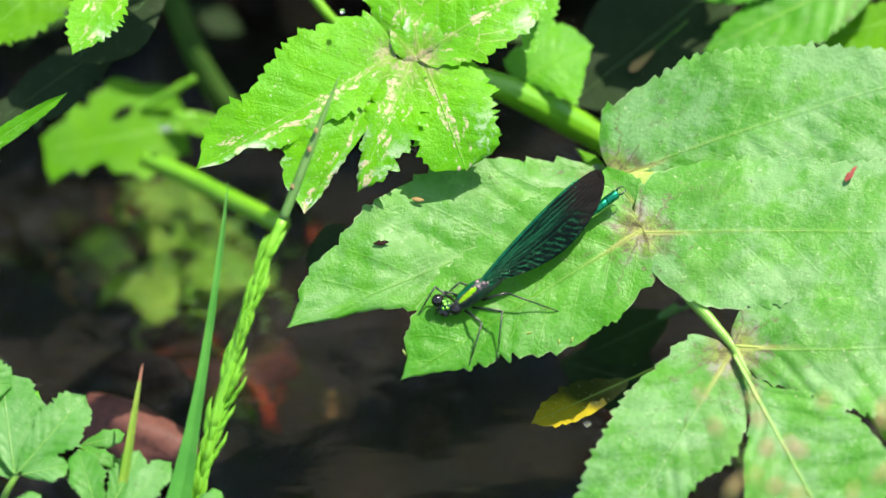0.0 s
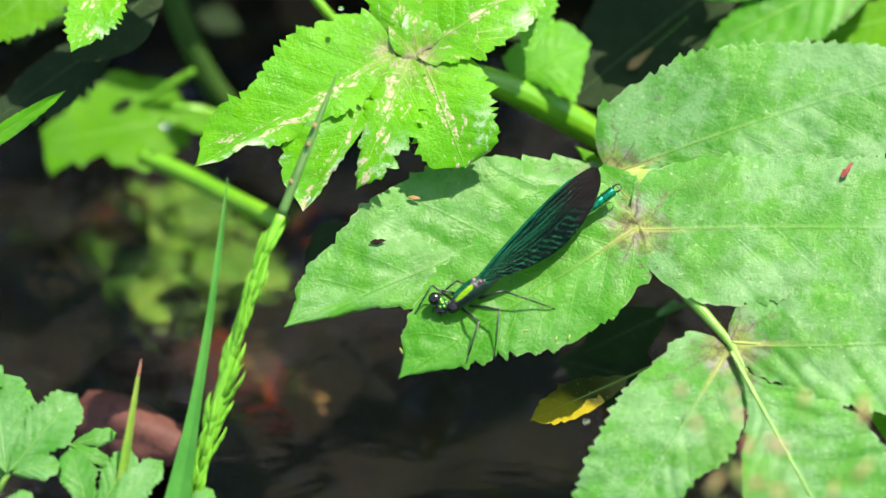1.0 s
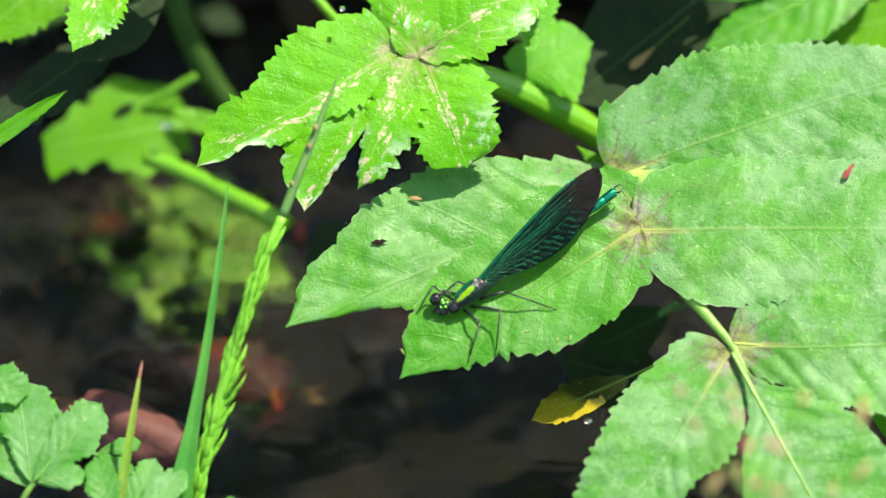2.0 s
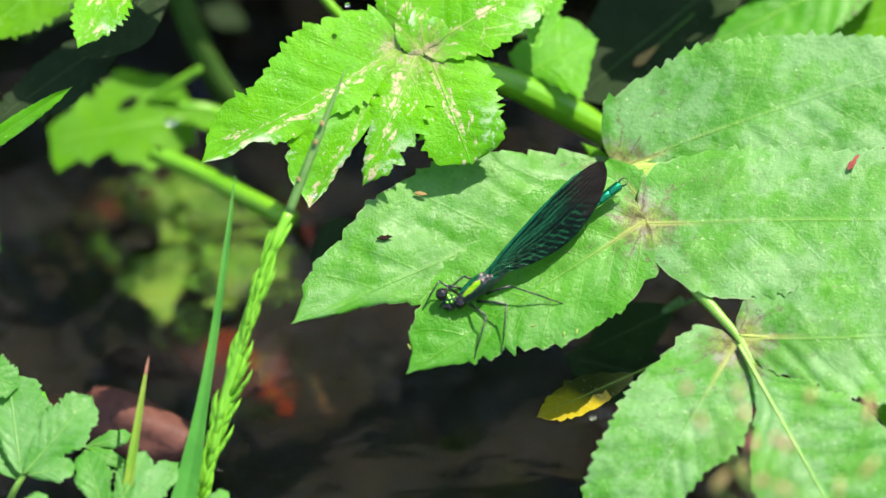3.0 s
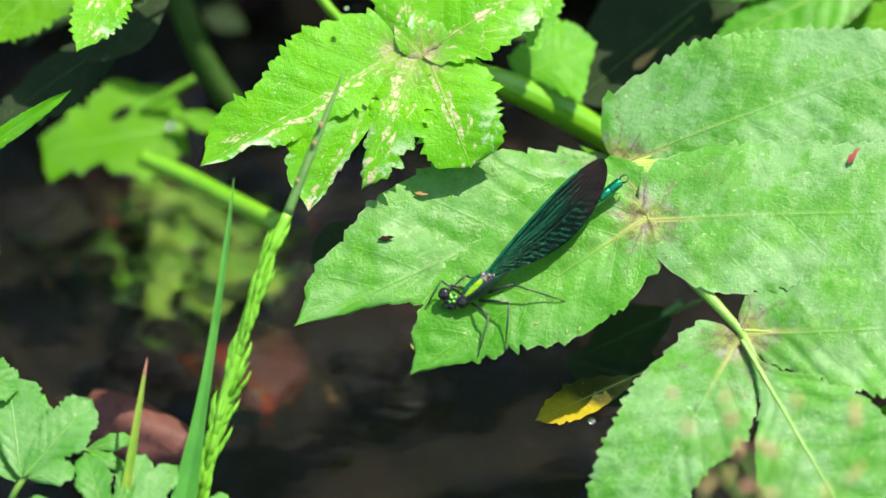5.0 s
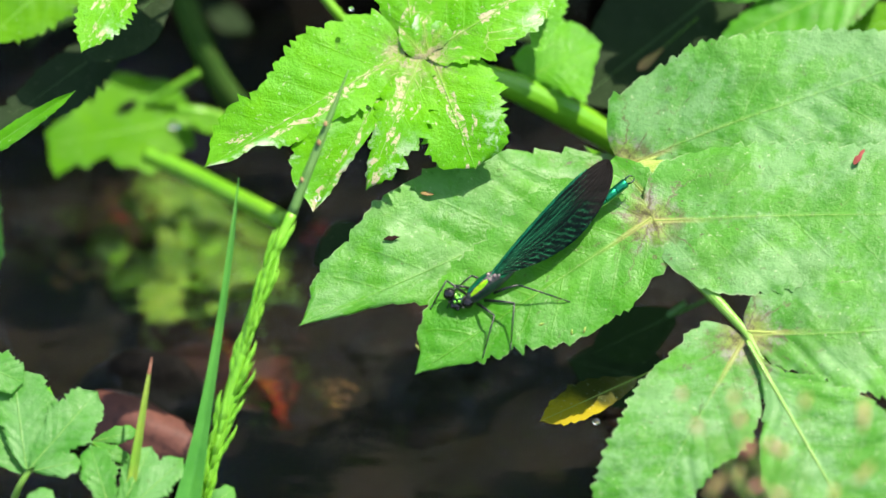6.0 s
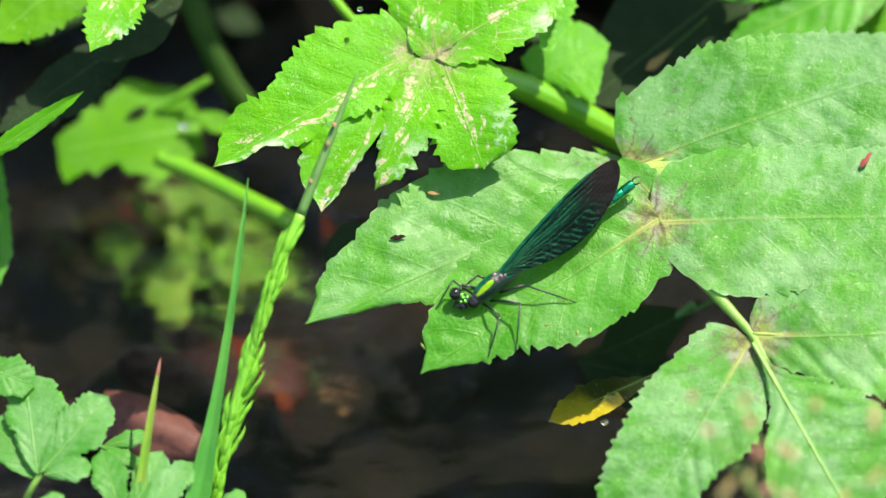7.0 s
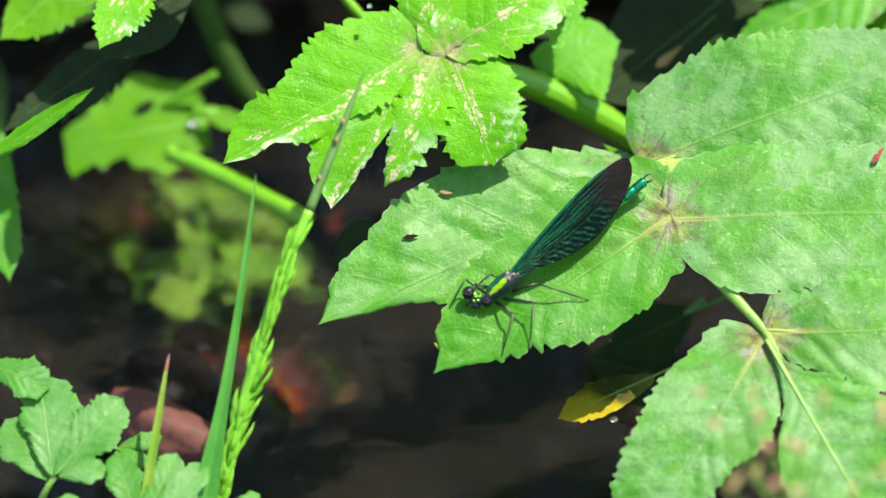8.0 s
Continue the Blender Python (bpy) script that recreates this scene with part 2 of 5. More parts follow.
def earth_shade(name, a, b, c, scale, rough=0.8, bump=0.8, specular=0.3):
    s = Shade(name)
    col = s.mix(s.ramp(s.noise(scale, 6, rough=0.65), 0.35, 0.65), a, b)
    col = s.mix(s.ramp(s.noise(scale * 6, 4), 0.5, 0.7, 0.0, 0.8), col, c)
    s.bump(s.math("ADD", s.noise(scale * 3, 6, rough=0.7), s.math("MULTIPLY", s.noise(scale * 15, 3), 0.3)), bump, 0.002)
    s.set(Base_Color=col, Roughness=rough)
    s.bsdf.inputs["Specular IOR Level"].default_value = specular
    return s.m


# blacker than wet mud is; leaf shade over the bed is in the colour
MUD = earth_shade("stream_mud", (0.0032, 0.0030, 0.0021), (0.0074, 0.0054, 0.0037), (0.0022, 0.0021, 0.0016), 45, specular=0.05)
STONE_PINK = earth_shade("wet_pink_stone", (0.085, 0.034, 0.025), (0.13, 0.052, 0.038), (0.055, 0.024, 0.018), 70, rough=0.6, bump=0.12, specular=0.2)
STONE_RUST = earth_shade("rust_brown_stone", (0.012, 0.005, 0.004), (0.028, 0.008, 0.006), (0.02, 0.008, 0.006), 90, rough=0.6, bump=0.3, specular=0.1)
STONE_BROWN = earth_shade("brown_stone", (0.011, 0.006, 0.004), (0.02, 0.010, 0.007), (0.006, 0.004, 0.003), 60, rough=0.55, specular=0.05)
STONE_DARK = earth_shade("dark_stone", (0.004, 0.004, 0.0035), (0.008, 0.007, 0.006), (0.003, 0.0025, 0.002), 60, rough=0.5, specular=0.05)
# dark olive base colour stands for the shaded half of the leaf
LEAF_YELLOW = leaf_shade("yellow_leaf_skin", (0.30, 0.25, 0.012), (0.44, 0.36, 0.015), (0.5, 0.4, 0.1), rough=0.55, gloss=0.1, sheen=-0.2, stain=0.3, glow=(0.25, 0.18, 0.015), base=(0.032, 0.045, 0.008))
LEAF_DEAD = leaf_shade("dead_leaf_skin", (0.30, 0.19, 0.07), (0.42, 0.28, 0.11), (0.3, 0.22, 0.12), rough=0.6, sheen=-0.2, glow=(0.2, 0.12, 0.05))
LEAF_TAN = leaf_shade("tan_leaf_skin", (0.11, 0.055, 0.025), (0.17, 0.09, 0.045), (0.10, 0.06, 0.03), rough=0.6, gloss=0.0, sheen=-0.2, glow=(0.08, 0.04, 0.02))
LEAF_RED = leaf_shade("red_leaf_skin", (0.045, 0.008, 0.006), (0.125, 0.013, 0.009), (0.07, 0.02, 0.015), rough=0.6, gloss=0.0, sheen=-0.2, glow=(0.08, 0.010, 0.007), crinkle=0.1)


def water_shade():
    s = Shade("stream_water")
    glass = s.node("ShaderNodeBsdfGlass", Color=(0.93, 0.97, 0.93), Roughness=0.0, IOR=1.33)
    m = s.t.nodes.new("ShaderNodeMapping")
    m.inputs["Scale"].default_value = (34, 105, 1)
    s.t.links.new(s.place(), m.inputs[0])
    n = s.node("ShaderNodeBump", Height=s.math("ADD", s.noise(1.0, 3, m.outputs[0]), s.math("MULTIPLY", s.noise(3.6, 3, m.outputs[0]), 0.28)), Strength=0.65, Distance=0.0036)
    s.t.links.new(n.outputs[0], glass.inputs["Normal"])
    s.t.links.new(glass.outputs[0], s.out.inputs[0])
    return s.m


def drop_shade():
    s = Shade("water_drop")
    glass = s.node("ShaderNodeBsdfGlass", Color=(1.0, 1.0, 1.0), Roughness=0.2, IOR=1.33)
    s.t.links.new(glass.outputs[0], s.out.inputs[0])
    return s.m


def shell_shade(name, colour, other, rough, metal=0.9, scale=900):
    s = Shade(name)
    col = s.mix(s.ramp(s.noise(scale, 3), 0.35, 0.65), colour, other)
    s.bump(s.noise(scale * 2.5, 3), 0.35, 0.0001)
    return s.set(Base_Color=col, Roughness=rough, Metallic=metal).m


SHELL_TEAL = shell_shade("teal_metal_shell", (0.0, 0.17, 0.08), (0.005, 0.28, 0.13), 0.3)
VEIN_GREEN = shell_shade("green_wing_vein", (0.0, 0.075, 0.030), (0.008, 0.16, 0.062), 0.35, metal=0.7)
SHELL_LIME = shell_shade("lime_metal_shell", (0.14, 0.50, 0.0), (0.38, 0.60, 0.01), 0.35, metal=0.6)
SHELL_FACE = shell_shade("green_face_shell", (0.015, 0.12, 0.012), (0.10, 0.32, 0.015), 0.3, metal=0.7)
SHELL_DARK = shell_shade("black_green_shell", (0.006, 0.02, 0.016), (0.012, 0.045, 0.03), 0.35, metal=0.4)
SHELL_GREY = shell_shade("grey_hairy_shell", (0.02, 0.024, 0.022), (0.06, 0.066, 0.06), 0.5, metal=0.2)
EYE_DARK = shell_shade("dark_eye", (0.004, 0.004, 0.004), (0.012, 0.01, 0.009), 0.12, metal=0.0)
JOINT_PALE = shell_shade("pale_wing_root", (0.10, 0.075, 0.08), (0.26, 0.20, 0.2), 0.4, metal=0.1)
LEG_DARK = shell_shade("black_leg", (0.006, 0.008, 0.008), (0.016, 0.02, 0.018), 0.4, metal=0.0)


def wing_shade():
    """Dark membrane with a fan of thin shining veins before, short cross bands behind and a brown-black tip."""
    s = Shade("dark_green_wing")
    u, v = s.uv("grid")
    fan = s.math("SUBTRACT", v, s.math("MULTIPLY", s.math("MULTIPLY", u, u), 0.20))
    long_c = s.node("ShaderNodeCombineXYZ", X=s.math("MULTIPLY", u, 5.0), Y=s.math("MULTIPLY", fan, 22.0))
    streak = s.noise(1.0, 4, long_c.outputs[0], 0.65)
    wobble = s.math("MULTIPLY", s.math("SUBTRACT", s.noise(260, 3), 0.5), 0.06)
    vein = s.math("ABSOLUTE", s.math("SUBTRACT", s.math("FRACT", s.math("MULTIPLY", s.math("ADD", fan, wobble), 10.0)), 0.5))
    fine = s.math("ABSOLUTE", s.math("SUBTRACT", s.math("FRACT", s.math("MULTIPLY", fan, 27.0)), 0.5))
    # cross bands: light and dark of the rear folds put into the colour
    slant = s.math("ADD", s.math("MULTIPLY", u, 135.0), s.math("ADD", s.math("MULTIPLY", v, -24.0), s.math("MULTIPLY", s.noise(300, 4, rough=0.65), 12.0)))
    band = s.ramp(s.math("SINE", slant), 0.0, 0.9)
    rear = s.ramp(s.math("ADD", v, s.math("MULTIPLY", s.math("SUBTRACT", s.noise(220, 2), 0.5), 0.15)), 0.50, 0.66)
    tip = s.ramp(s.math("ADD", u, s.math("MULTIPLY", s.math("SUBTRACT", s.noise(250, 3), 0.5), 0.25)), 0.62, 0.88)
    lines = s.math("MULTIPLY", s.ramp(vein, 0.42, 0.47), s.ramp(streak, 0.42, 0.58, 0.10, 1.0))
    thin = s.math("MULTIPLY", s.ramp(fine, 0.40, 0.47, 0.0, 0.34), s.ramp(streak, 0.47, 0.56))
    front = s.math("MULTIPLY", s.math("MAXIMUM", lines, thin), s.math("SUBTRACT", 1.0, s.math("MULTIPLY", rear, 0.85)))
    back = s.math("MULTIPLY", s.math("MULTIPLY", band, rear), s.ramp(s.noise(420, 5, rough=0.75), 0.42, 0.58, 0.03, 0.5))
    lit = s.math("MULTIPLY", s.math("MAXIMUM", front, back), s.math("SUBTRACT", 1.0, tip))
    col = s.mix(lit, (0.0008, 0.0042, 0.0030), (0.014, 0.165, 0.062))
    # bright front band: the wing's highlight painted into the colour
    glow_band = s.math("MULTIPLY", s.math("MULTIPLY", s.ramp(v, 0.02, 0.14), s.ramp(fan, 0.22, 0.42, 1.0, 0.0)), s.math("MULTIPLY", s.ramp(streak, 0.42, 0.60), s.ramp(u, 0.45, 0.75, 0.38, 0.0)))
    col = s.mix(glow_band, col, (0.010, 0.16, 0.064))
    col = s.mix(s.math("MULTIPLY", tip, 0.85), col, (0.007, 0.005, 0.004))
    s.bump(s.math("ADD", vein, s.math("MULTIPLY", band, 0.35)), 0.3, 0.0002)
    s.set(Base_Color=col, Roughness=s.ramp(tip, 0.0, 1.0, 0.36, 0.7), Metallic=s.ramp(tip, 0.0, 1.0, 0.45, 0.0))
    s.bsdf.inputs["Specular IOR Level"].default_value = 0.14
    return s.translucent(0.12, s.mix(tip, (0.015, 0.05, 0.03), (0.07, 0.045, 0.02))).m


WING = wing_shade()
FLOWER_PINK = earth_shade("pink_flower_skin", (0.70, 0.20, 0.21), (0.74, 0.30, 0.27), (0.6, 0.34, 0.2), 300, rough=0.6)
FLOWER_BUFF = earth_shade("buff_flower_skin", (0.42, 0.36, 0.12), (0.5, 0.42, 0.18), (0.45, 0.28, 0.16), 300, rough=0.6)


# ---- building kit ----
def part(name, bm, material, parent, label=""):
    """One mesh object under a thing or a part; bm is in the parent's space."""
    me = bpy.data.meshes.new(name)
    bm.normal_update()
    bm.to_mesh(me)
    bm.free()
    for f in me.polygons:
        f.use_smooth = True
    me.materials.append(material)
    ob = new(name, me)
    ob.parent = parent
    return tagged(ob, label)


def thing(name, place, label, category, group="", kind=""):
    """The Empty at a thing's base."""
    ob = new(name)
    ob.location = place
    ob.empty_display_size = 0.005
    return tagged(ob, label, category, group, kind)


def curve_of(values, u):
    """A smooth run through evenly spaced values."""
    n = len(values) - 1
    x = min(max(u, 0.0), 1.0) * n
    i = min(int(x), n - 1)
    f = x - i
    a, b, c, d = values[max(i - 1, 0)], values[i], values[i + 1], values[min(i + 2, n)]
    return b + 0.5 * f * (c - a + f * (2 * a - 5 * b + 4 * c - d + f * (3 * (b - c) + d - a)))


def blade_mesh(base, tip, left, right, plane, teeth=14, tooth=0.1, sweep=0.35, bow=0.0, sag=0.0, fold=0.1, swell=0.5,
               wave=0.6, roll=0.0, droop=0.0, seed=0, columns=9, ribs=8, pull=0.0, origin=None, lobes=0.0):
    """A toothed leaf blade in millimetres. base, tip: (x, v). left, right: half widths from base to tip. plane: the lie of the
    blade (w, slope along x, slope along v). sag arches it, fold lifts both halves, swell bulges it between the veins,
    wave ripples its rim, roll bends the whole blade softly, droop lowers its right half, pull droops its tip; lobes cuts the rim into as many lobes as ribs."""
    bm = bmesh.new()
    grid = bm.loops.layers.uv.new("grid")
    flat = bm.loops.layers.uv.new("flat")
    rng = random.Random(seed)
    jitter = [rng.uniform(0.15, 1.75) for _ in range(teeth * 2 + 4)]
    bx, bv = base
    dx, dv = tip[0] - bx, tip[1] - bv
    length = math.hypot(dx, dv)
    ux, uv = dx / length, dv / length
    nx, nv = -uv, ux
    w0, gx, gv = plane
    steep = 1 / math.sqrt(1 + gx * gx + gv * gv)
    rows = teeth * 6
    keep, info, spine = [], [], []
    for i in range(rows + 1):
        u = i / rows
        cx = bx + dx * u + nx * bow * 4 * u * (1 - u)
        cv = bv + dv * u + nv * bow * 4 * u * (1 - u)
        line, tags = [], []
        for j in range(-columns, columns + 1):
            f = j / columns
            a = abs(f)
            half = max(curve_of(left if j > 0 else right, u), 0.0) * min(1.0, math.sqrt(u / 0.05))
            run_u = u * teeth + (0.3 if j > 0 else 0.0) + 0.7 * noise.noise((u * teeth * 0.55, seed * 1.7, 5 if j > 0 else 2))
            saw = run_u % 1.0
            k = max(0, min(int(run_u), teeth)) + (teeth + 1 if j > 0 else 0)
            shape = saw / 0.82 if saw < 0.82 else (1 - saw) / 0.18
            fine = 0.25 * abs(math.sin(math.pi * run_u * 3))
            edge = 1.0
            bite = tooth * jitter[k] * (shape + fine - 0.5) * a ** 5 * min(1.0, half / 4.5)
            if lobes:
                edge *= 1 - lobes * a ** 3 * (0.5 + 0.5 * math.cos(2 * math.pi * ribs * 0.5 * u))
            d = (half * a * edge + bite) * (1 if j > 0 else -1)
            s = sweep * half * a * (1 - u * 0.75) * min(1.0, u * 6)
            s -= 0.3 * half * a * a * max(0.0, 1 - u * 7)
            x, v = cx + nx * d + ux * s, cv + nv * d + uv * s
            run = ribs * (u - a * 0.55 * 2.2 / ribs)
            lift = (fold - (droop if j < 0 else 0.0)) * half * a + sag * 4 * u * (1 - u) - pull * u * u
            run += 0.45 * noise.noise((x * 0.1 + seed * 3.7, v * 0.1, 1.9))
            lift += (0.46 + 0.4 * noise.noise((x * 0.07, v * 0.07, seed * 1.3))) * swell * (abs(math.sin(math.pi * run)) - 0.6) * min(1, a * 5) * (1 - 0.4 * a) * min(1, half / 8)
            lift += wave * a * a * noise.noise((x * 0.09 + seed * 7.1, v * 0.09, seed * 3.3)) * 1.6
            lift += 0.55 * swell * noise.noise((x * 0.12 + seed, v * 0.12, 9.7)) * min(1, half / 8)
            lift += roll * noise.noise((x * 0.045 + seed * 2.3, v * 0.045, 5.3)) * min(1, half / 8)
            lift -= 0.3 * swell * a ** 8
            lift += 0.2 * swell * noise.noise((x * 0.35 + seed, v * 0.35, 3.1)) * min(1, half / 8)
            w = w0 + gx * x + gv * v + lift * steep
            line.append(bm.verts.new(at(x, v, w) - (origin or Vector())))
            tags.append((u, f, (x - bx) * ux + (v - bv) * uv, (x - bx) * nx + (v - bv) * nv))
            if j == 0:
                spine.append(line[-1].co.copy())
        keep.append(line)
        info.append(tags)
    for i in range(rows):
        for j in range(columns * 2):
            q = (keep[i][j], keep[i][j + 1], keep[i + 1][j + 1], keep[i + 1][j])
            t = (info[i][j], info[i][j + 1], info[i + 1][j + 1], info[i + 1][j])
            face = bm.faces.new(q)
            for loop, uvs in zip(face.loops, t):
                loop[grid].uv = uvs[:2]
                loop[flat].uv = uvs[2:]
    return bm, spine


def tube_mesh(points, radii, sides=10, flat=1.0, bm=None):
    """A round stem through points (metres) with a radius at each; its ends are closed. flat squeezes it."""
    bm = bm or bmesh.new()
    grid = bm.loops.layers.uv.get("grid") or bm.loops.layers.uv.new("grid")
    pts = [Vector(p) for p in points]
    rings = []
    up = Vector((0.31, -0.5, 0.81))
    for i, p in enumerate(pts):
        d = (pts[min(i + 1, len(pts) - 1)] - pts[max(i - 1, 0)]).normalized()
        a = d.cross(up).normalized()
        b = d.cross(a)
        r = radii[i]
        rings.append([bm.verts.new(p + a * (math.cos(2 * math.pi * k / sides) * r) + b * (math.sin(2 * math.pi * k / sides) * r * flat))
                      for k in range(sides)])
    for i in range(len(rings) - 1):
        for k in range(sides):
            f = bm.faces.new((rings[i][k], rings[i][(k + 1) % sides], rings[i + 1][(k + 1) % sides], rings[i + 1][k]))
            for loop, t in zip(f.loops, ((i, k), (i, k + 1), (i + 1, k + 1), (i + 1, k))):
                loop[grid].uv = (t[0] / len(rings), t[1] / sides)
    bm.faces.new(rings[0][::-1])
    bm.faces.new(rings[-1])
    return bm


def smooth_path(points, steps=6):
    """Points along a smooth line through the given ones."""
    n = len(points) - 1
    out = []
    for i in range(n * steps + 1):
        u = i / (n * steps)
        out.append(Vector([curve_of([p[k] for p in points], u) for k in range(3)]))
    return out


def stem(name, parent, points, radii, material, origin, label="", sides=12, steps=6, knots=0.0, seed=1):
    """A stem through places given as (x, v, w) in millimetres, radii in millimetres."""
    path = smooth_path([at(*p) - origin for p in points], steps)
    n = len(path) - 1
    rr = [curve_of(radii, i / n) * MM * (1 + knots * noise.noise((i * 0.7, seed, 0))) for i in range(n + 1)]
    return part(name, tube_mesh(path, rr, sides), material, parent, label)


def lump_mesh(size, seed, rough=0.25, level=3, centre=(0, 0, 0)):
    """A worn stone of three half sizes in metres."""
    bm = bmesh.new()
    bmesh.ops.create_icosphere(bm, subdivisions=level, radius=1.0)
    for v in bm.verts:
        d = v.co.normalized()
        k = 1 + rough * noise.noise(d * 1.3 + Vector((seed * 5.1, seed, 0))) + rough * 0.35 * noise.noise(d * 4 + Vector((seed, 2, 1)))
        v.co = Vector((d.x * size[0], d.y * size[1], d.z * size[2])) * k + Vector(centre)
    return bm


def ball_mesh(centre, size, turn=None, level=3):
    bm = bmesh.new()
    bmesh.ops.create_icosphere(bm, subdivisions=level, radius=1.0)
    m = turn or Matrix.Identity(3)
    for v in bm.verts:
        v.co = m @ Vector((v.co.x * size[0], v.co.y * size[1], v.co.z * size[2])) + Vector(centre)
    return bm


# ---- ground, water, banks ----
def level(z, tilt=0.0):
    """The lie of a blade that floats flat at a height of z millimetres."""
    return ((z - CENTRE.z * 1000) / TOWARD.z, tilt, -SLOPE.z / TOWARD.z)


def ground_height(x, y):
    far = min(max((y - 0.105 - 0.02 * noise.noise((x * 6, 0, 3))) / 0.10, 0.0), 1.0)
    near = min(max((-0.16 - y + 0.02 * noise.noise((x * 5, 1, 7))) / 0.25, 0.0), 1.0)
    z = -0.036 + 0.076 * far * far * (3 - 2 * far) + 0.10 * near * near * (3 - 2 * near)
    z += max(0.0, min(y - 0.22, 3.0)) * 0.35 * (1 if y > 0.22 else 0)
    near_view = 1 if abs(x) < 0.5 and abs(y) < 0.5 else 0.4
    z += 0.006 * noise.noise((x * 22, y * 22, 0)) + 0.0025 * near_view * noise.noise((x * 90, y * 90, 4))
    return z


def spread(lo, mid_lo, mid_hi, hi, fine, coarse):
    out = [lo + (mid_lo - lo) * (i / coarse) ** 0.4 for i in range(coarse)]
    out += [mid_lo + (mid_hi - mid_lo) * i / fine for i in range(fine)]
    out += [mid_hi + (hi - mid_hi) * (i / coarse) ** 2.5 for i in range(coarse + 1)]
    return out


def sheet_mesh(xs, ys, height):
    bm = bmesh.new()
    rows = [[bm.verts.new((x, y, height(x, y))) for x in xs] for y in ys]
    for a, b in zip(rows, rows[1:]):
        for i in range(len(xs) - 1):
            bm.faces.new((a[i], a[i + 1], b[i + 1], b[i]))
    return bm


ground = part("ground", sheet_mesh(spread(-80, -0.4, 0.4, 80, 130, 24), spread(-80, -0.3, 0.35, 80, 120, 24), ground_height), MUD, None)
tagged(ground, "dark wet mud of the stream bed and banks, darkened further for shade", "ground", kind="structure")


def ripple(x, y):
    z = 0.0
    for k, (lx, ly, a, p) in enumerate(((0.021, 0.034, 0.5, 0.3), (0.034, -0.022, 0.45, 1.9), (-0.015, 0.019, 0.26, 4.0), (0.011, 0.016, 0.17, 2.2), (0.019, -0.009, 0.13, 1.0))):
        z += a * math.sin(2 * math.pi * (x / lx + y / ly * 0.8) + p + 1.8 * noise.noise((x * 17, y * 17, k * 3.1)))
    calm = 0.55 + 0.45 * noise.noise((x * 6, y * 6, 11))
    return z * calm * 0.001 * 2.3


water = part("water", sheet_mesh(spread(-6.0, -0.85, 0.5, 6.0, 520, 16), [-0.20 + 0.0026 * i for i in range(165)], ripple), water_shade(), None)
tagged(water, "clear rippled stream water over a dark bed", "water", kind="structure")
water.visible_shadow = False


def stone(name, x, v, z, size, material, label, seed, turn=0.0):
    """A stone whose middle lies at height z (millimetres) under the line through (x, v)."""
    w = (z - CENTRE.z * 1000 - SLOPE.z * v) / TOWARD.z
    ob = part(name, lump_mesh([s * MM for s in size], seed, 0.35), material, None)
    ob.location = at(x, v, w)
    ob.rotation_euler = (0, 0, radians(turn))
    return tagged(ob, label, "stone", "stones in the stream")


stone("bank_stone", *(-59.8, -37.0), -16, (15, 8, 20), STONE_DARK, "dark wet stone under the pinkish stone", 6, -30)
stone("bank_stone", *(-60.3, -36.6), 7.5, (16, 6.0, 5.5), STONE_PINK, "wet pinkish brown stone at the water's edge", 7, -30)
stone("bed_stone", *(-42.5, -33.0), -27, (14, 8, 5), STONE_RUST, "rust brown stone under the water", 9, 10)
stone("bank_stone", *(-75.44, -38.78), -6, (12, 9, 7), STONE_BROWN, "dark brown stone beside the pinkish stone", 5, 20)
stone("bed_stone", *(-59.33, -0.44), -28, (16, 10, 6), STONE_BROWN, "brown stone among the water weed", 12, 15)
rng = random.Random(4)
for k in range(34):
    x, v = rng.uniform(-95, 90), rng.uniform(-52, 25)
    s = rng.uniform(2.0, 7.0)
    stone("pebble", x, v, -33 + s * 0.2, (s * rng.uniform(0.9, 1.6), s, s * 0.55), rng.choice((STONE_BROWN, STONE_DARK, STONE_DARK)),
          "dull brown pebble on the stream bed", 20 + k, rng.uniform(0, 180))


# ---- plants: kinds ----
def leaflet(parent, origin, base, tip, left, right, plane, material, seed, name="leaflet", label="", rib=0.0, rib_material=None, **more):
    """A blade with its raised midrib."""
    bm, spine = blade_mesh(base, tip, left, right, plane, seed=seed, origin=origin, **more)
    ob = part(name, bm, material, parent, label)
    if rib:
        n = len(spine)
        part("midrib", tube_mesh(spine[:n - 2], [rib * MM * (1 - 0.85 * i / n) for i in range(n - 2)], 6, 0.6), rib_material or STEM_PALE, ob)
    return ob


# the compound leaf on which the damselfly sits
PIVOT = at(0, 0, 0)
BED = (0.0, 0.0, -0.42)


def raised(by, gx=0.0, gv=0.0):
    return (BED[0] + by, BED[1] + gx, BED[2] + gv)


angelica = thing("angelica_leaf", PIVOT, "large sunlit green compound leaf with toothed leaflets over the stream", "leaf")
leaflet(angelica, PIVOT, (35.7, 13.2), (-30.8, -15.6), (5.5, 7.8, 10.0, 10.3, 8.9, 6.3, 3.0, 1.6, 0), (3.0, 9.7, 15.4, 17.9, 17.5, 16.5, 12.2, 8.6, 0), raised(-4.8, -0.14), LEAF_HALF_SHEEN, 1,
        rib=0.05, teeth=17, tooth=0.95, bow=0.8, columns=15, sag=1.6, fold=0.04, swell=1.3, roll=1.4)
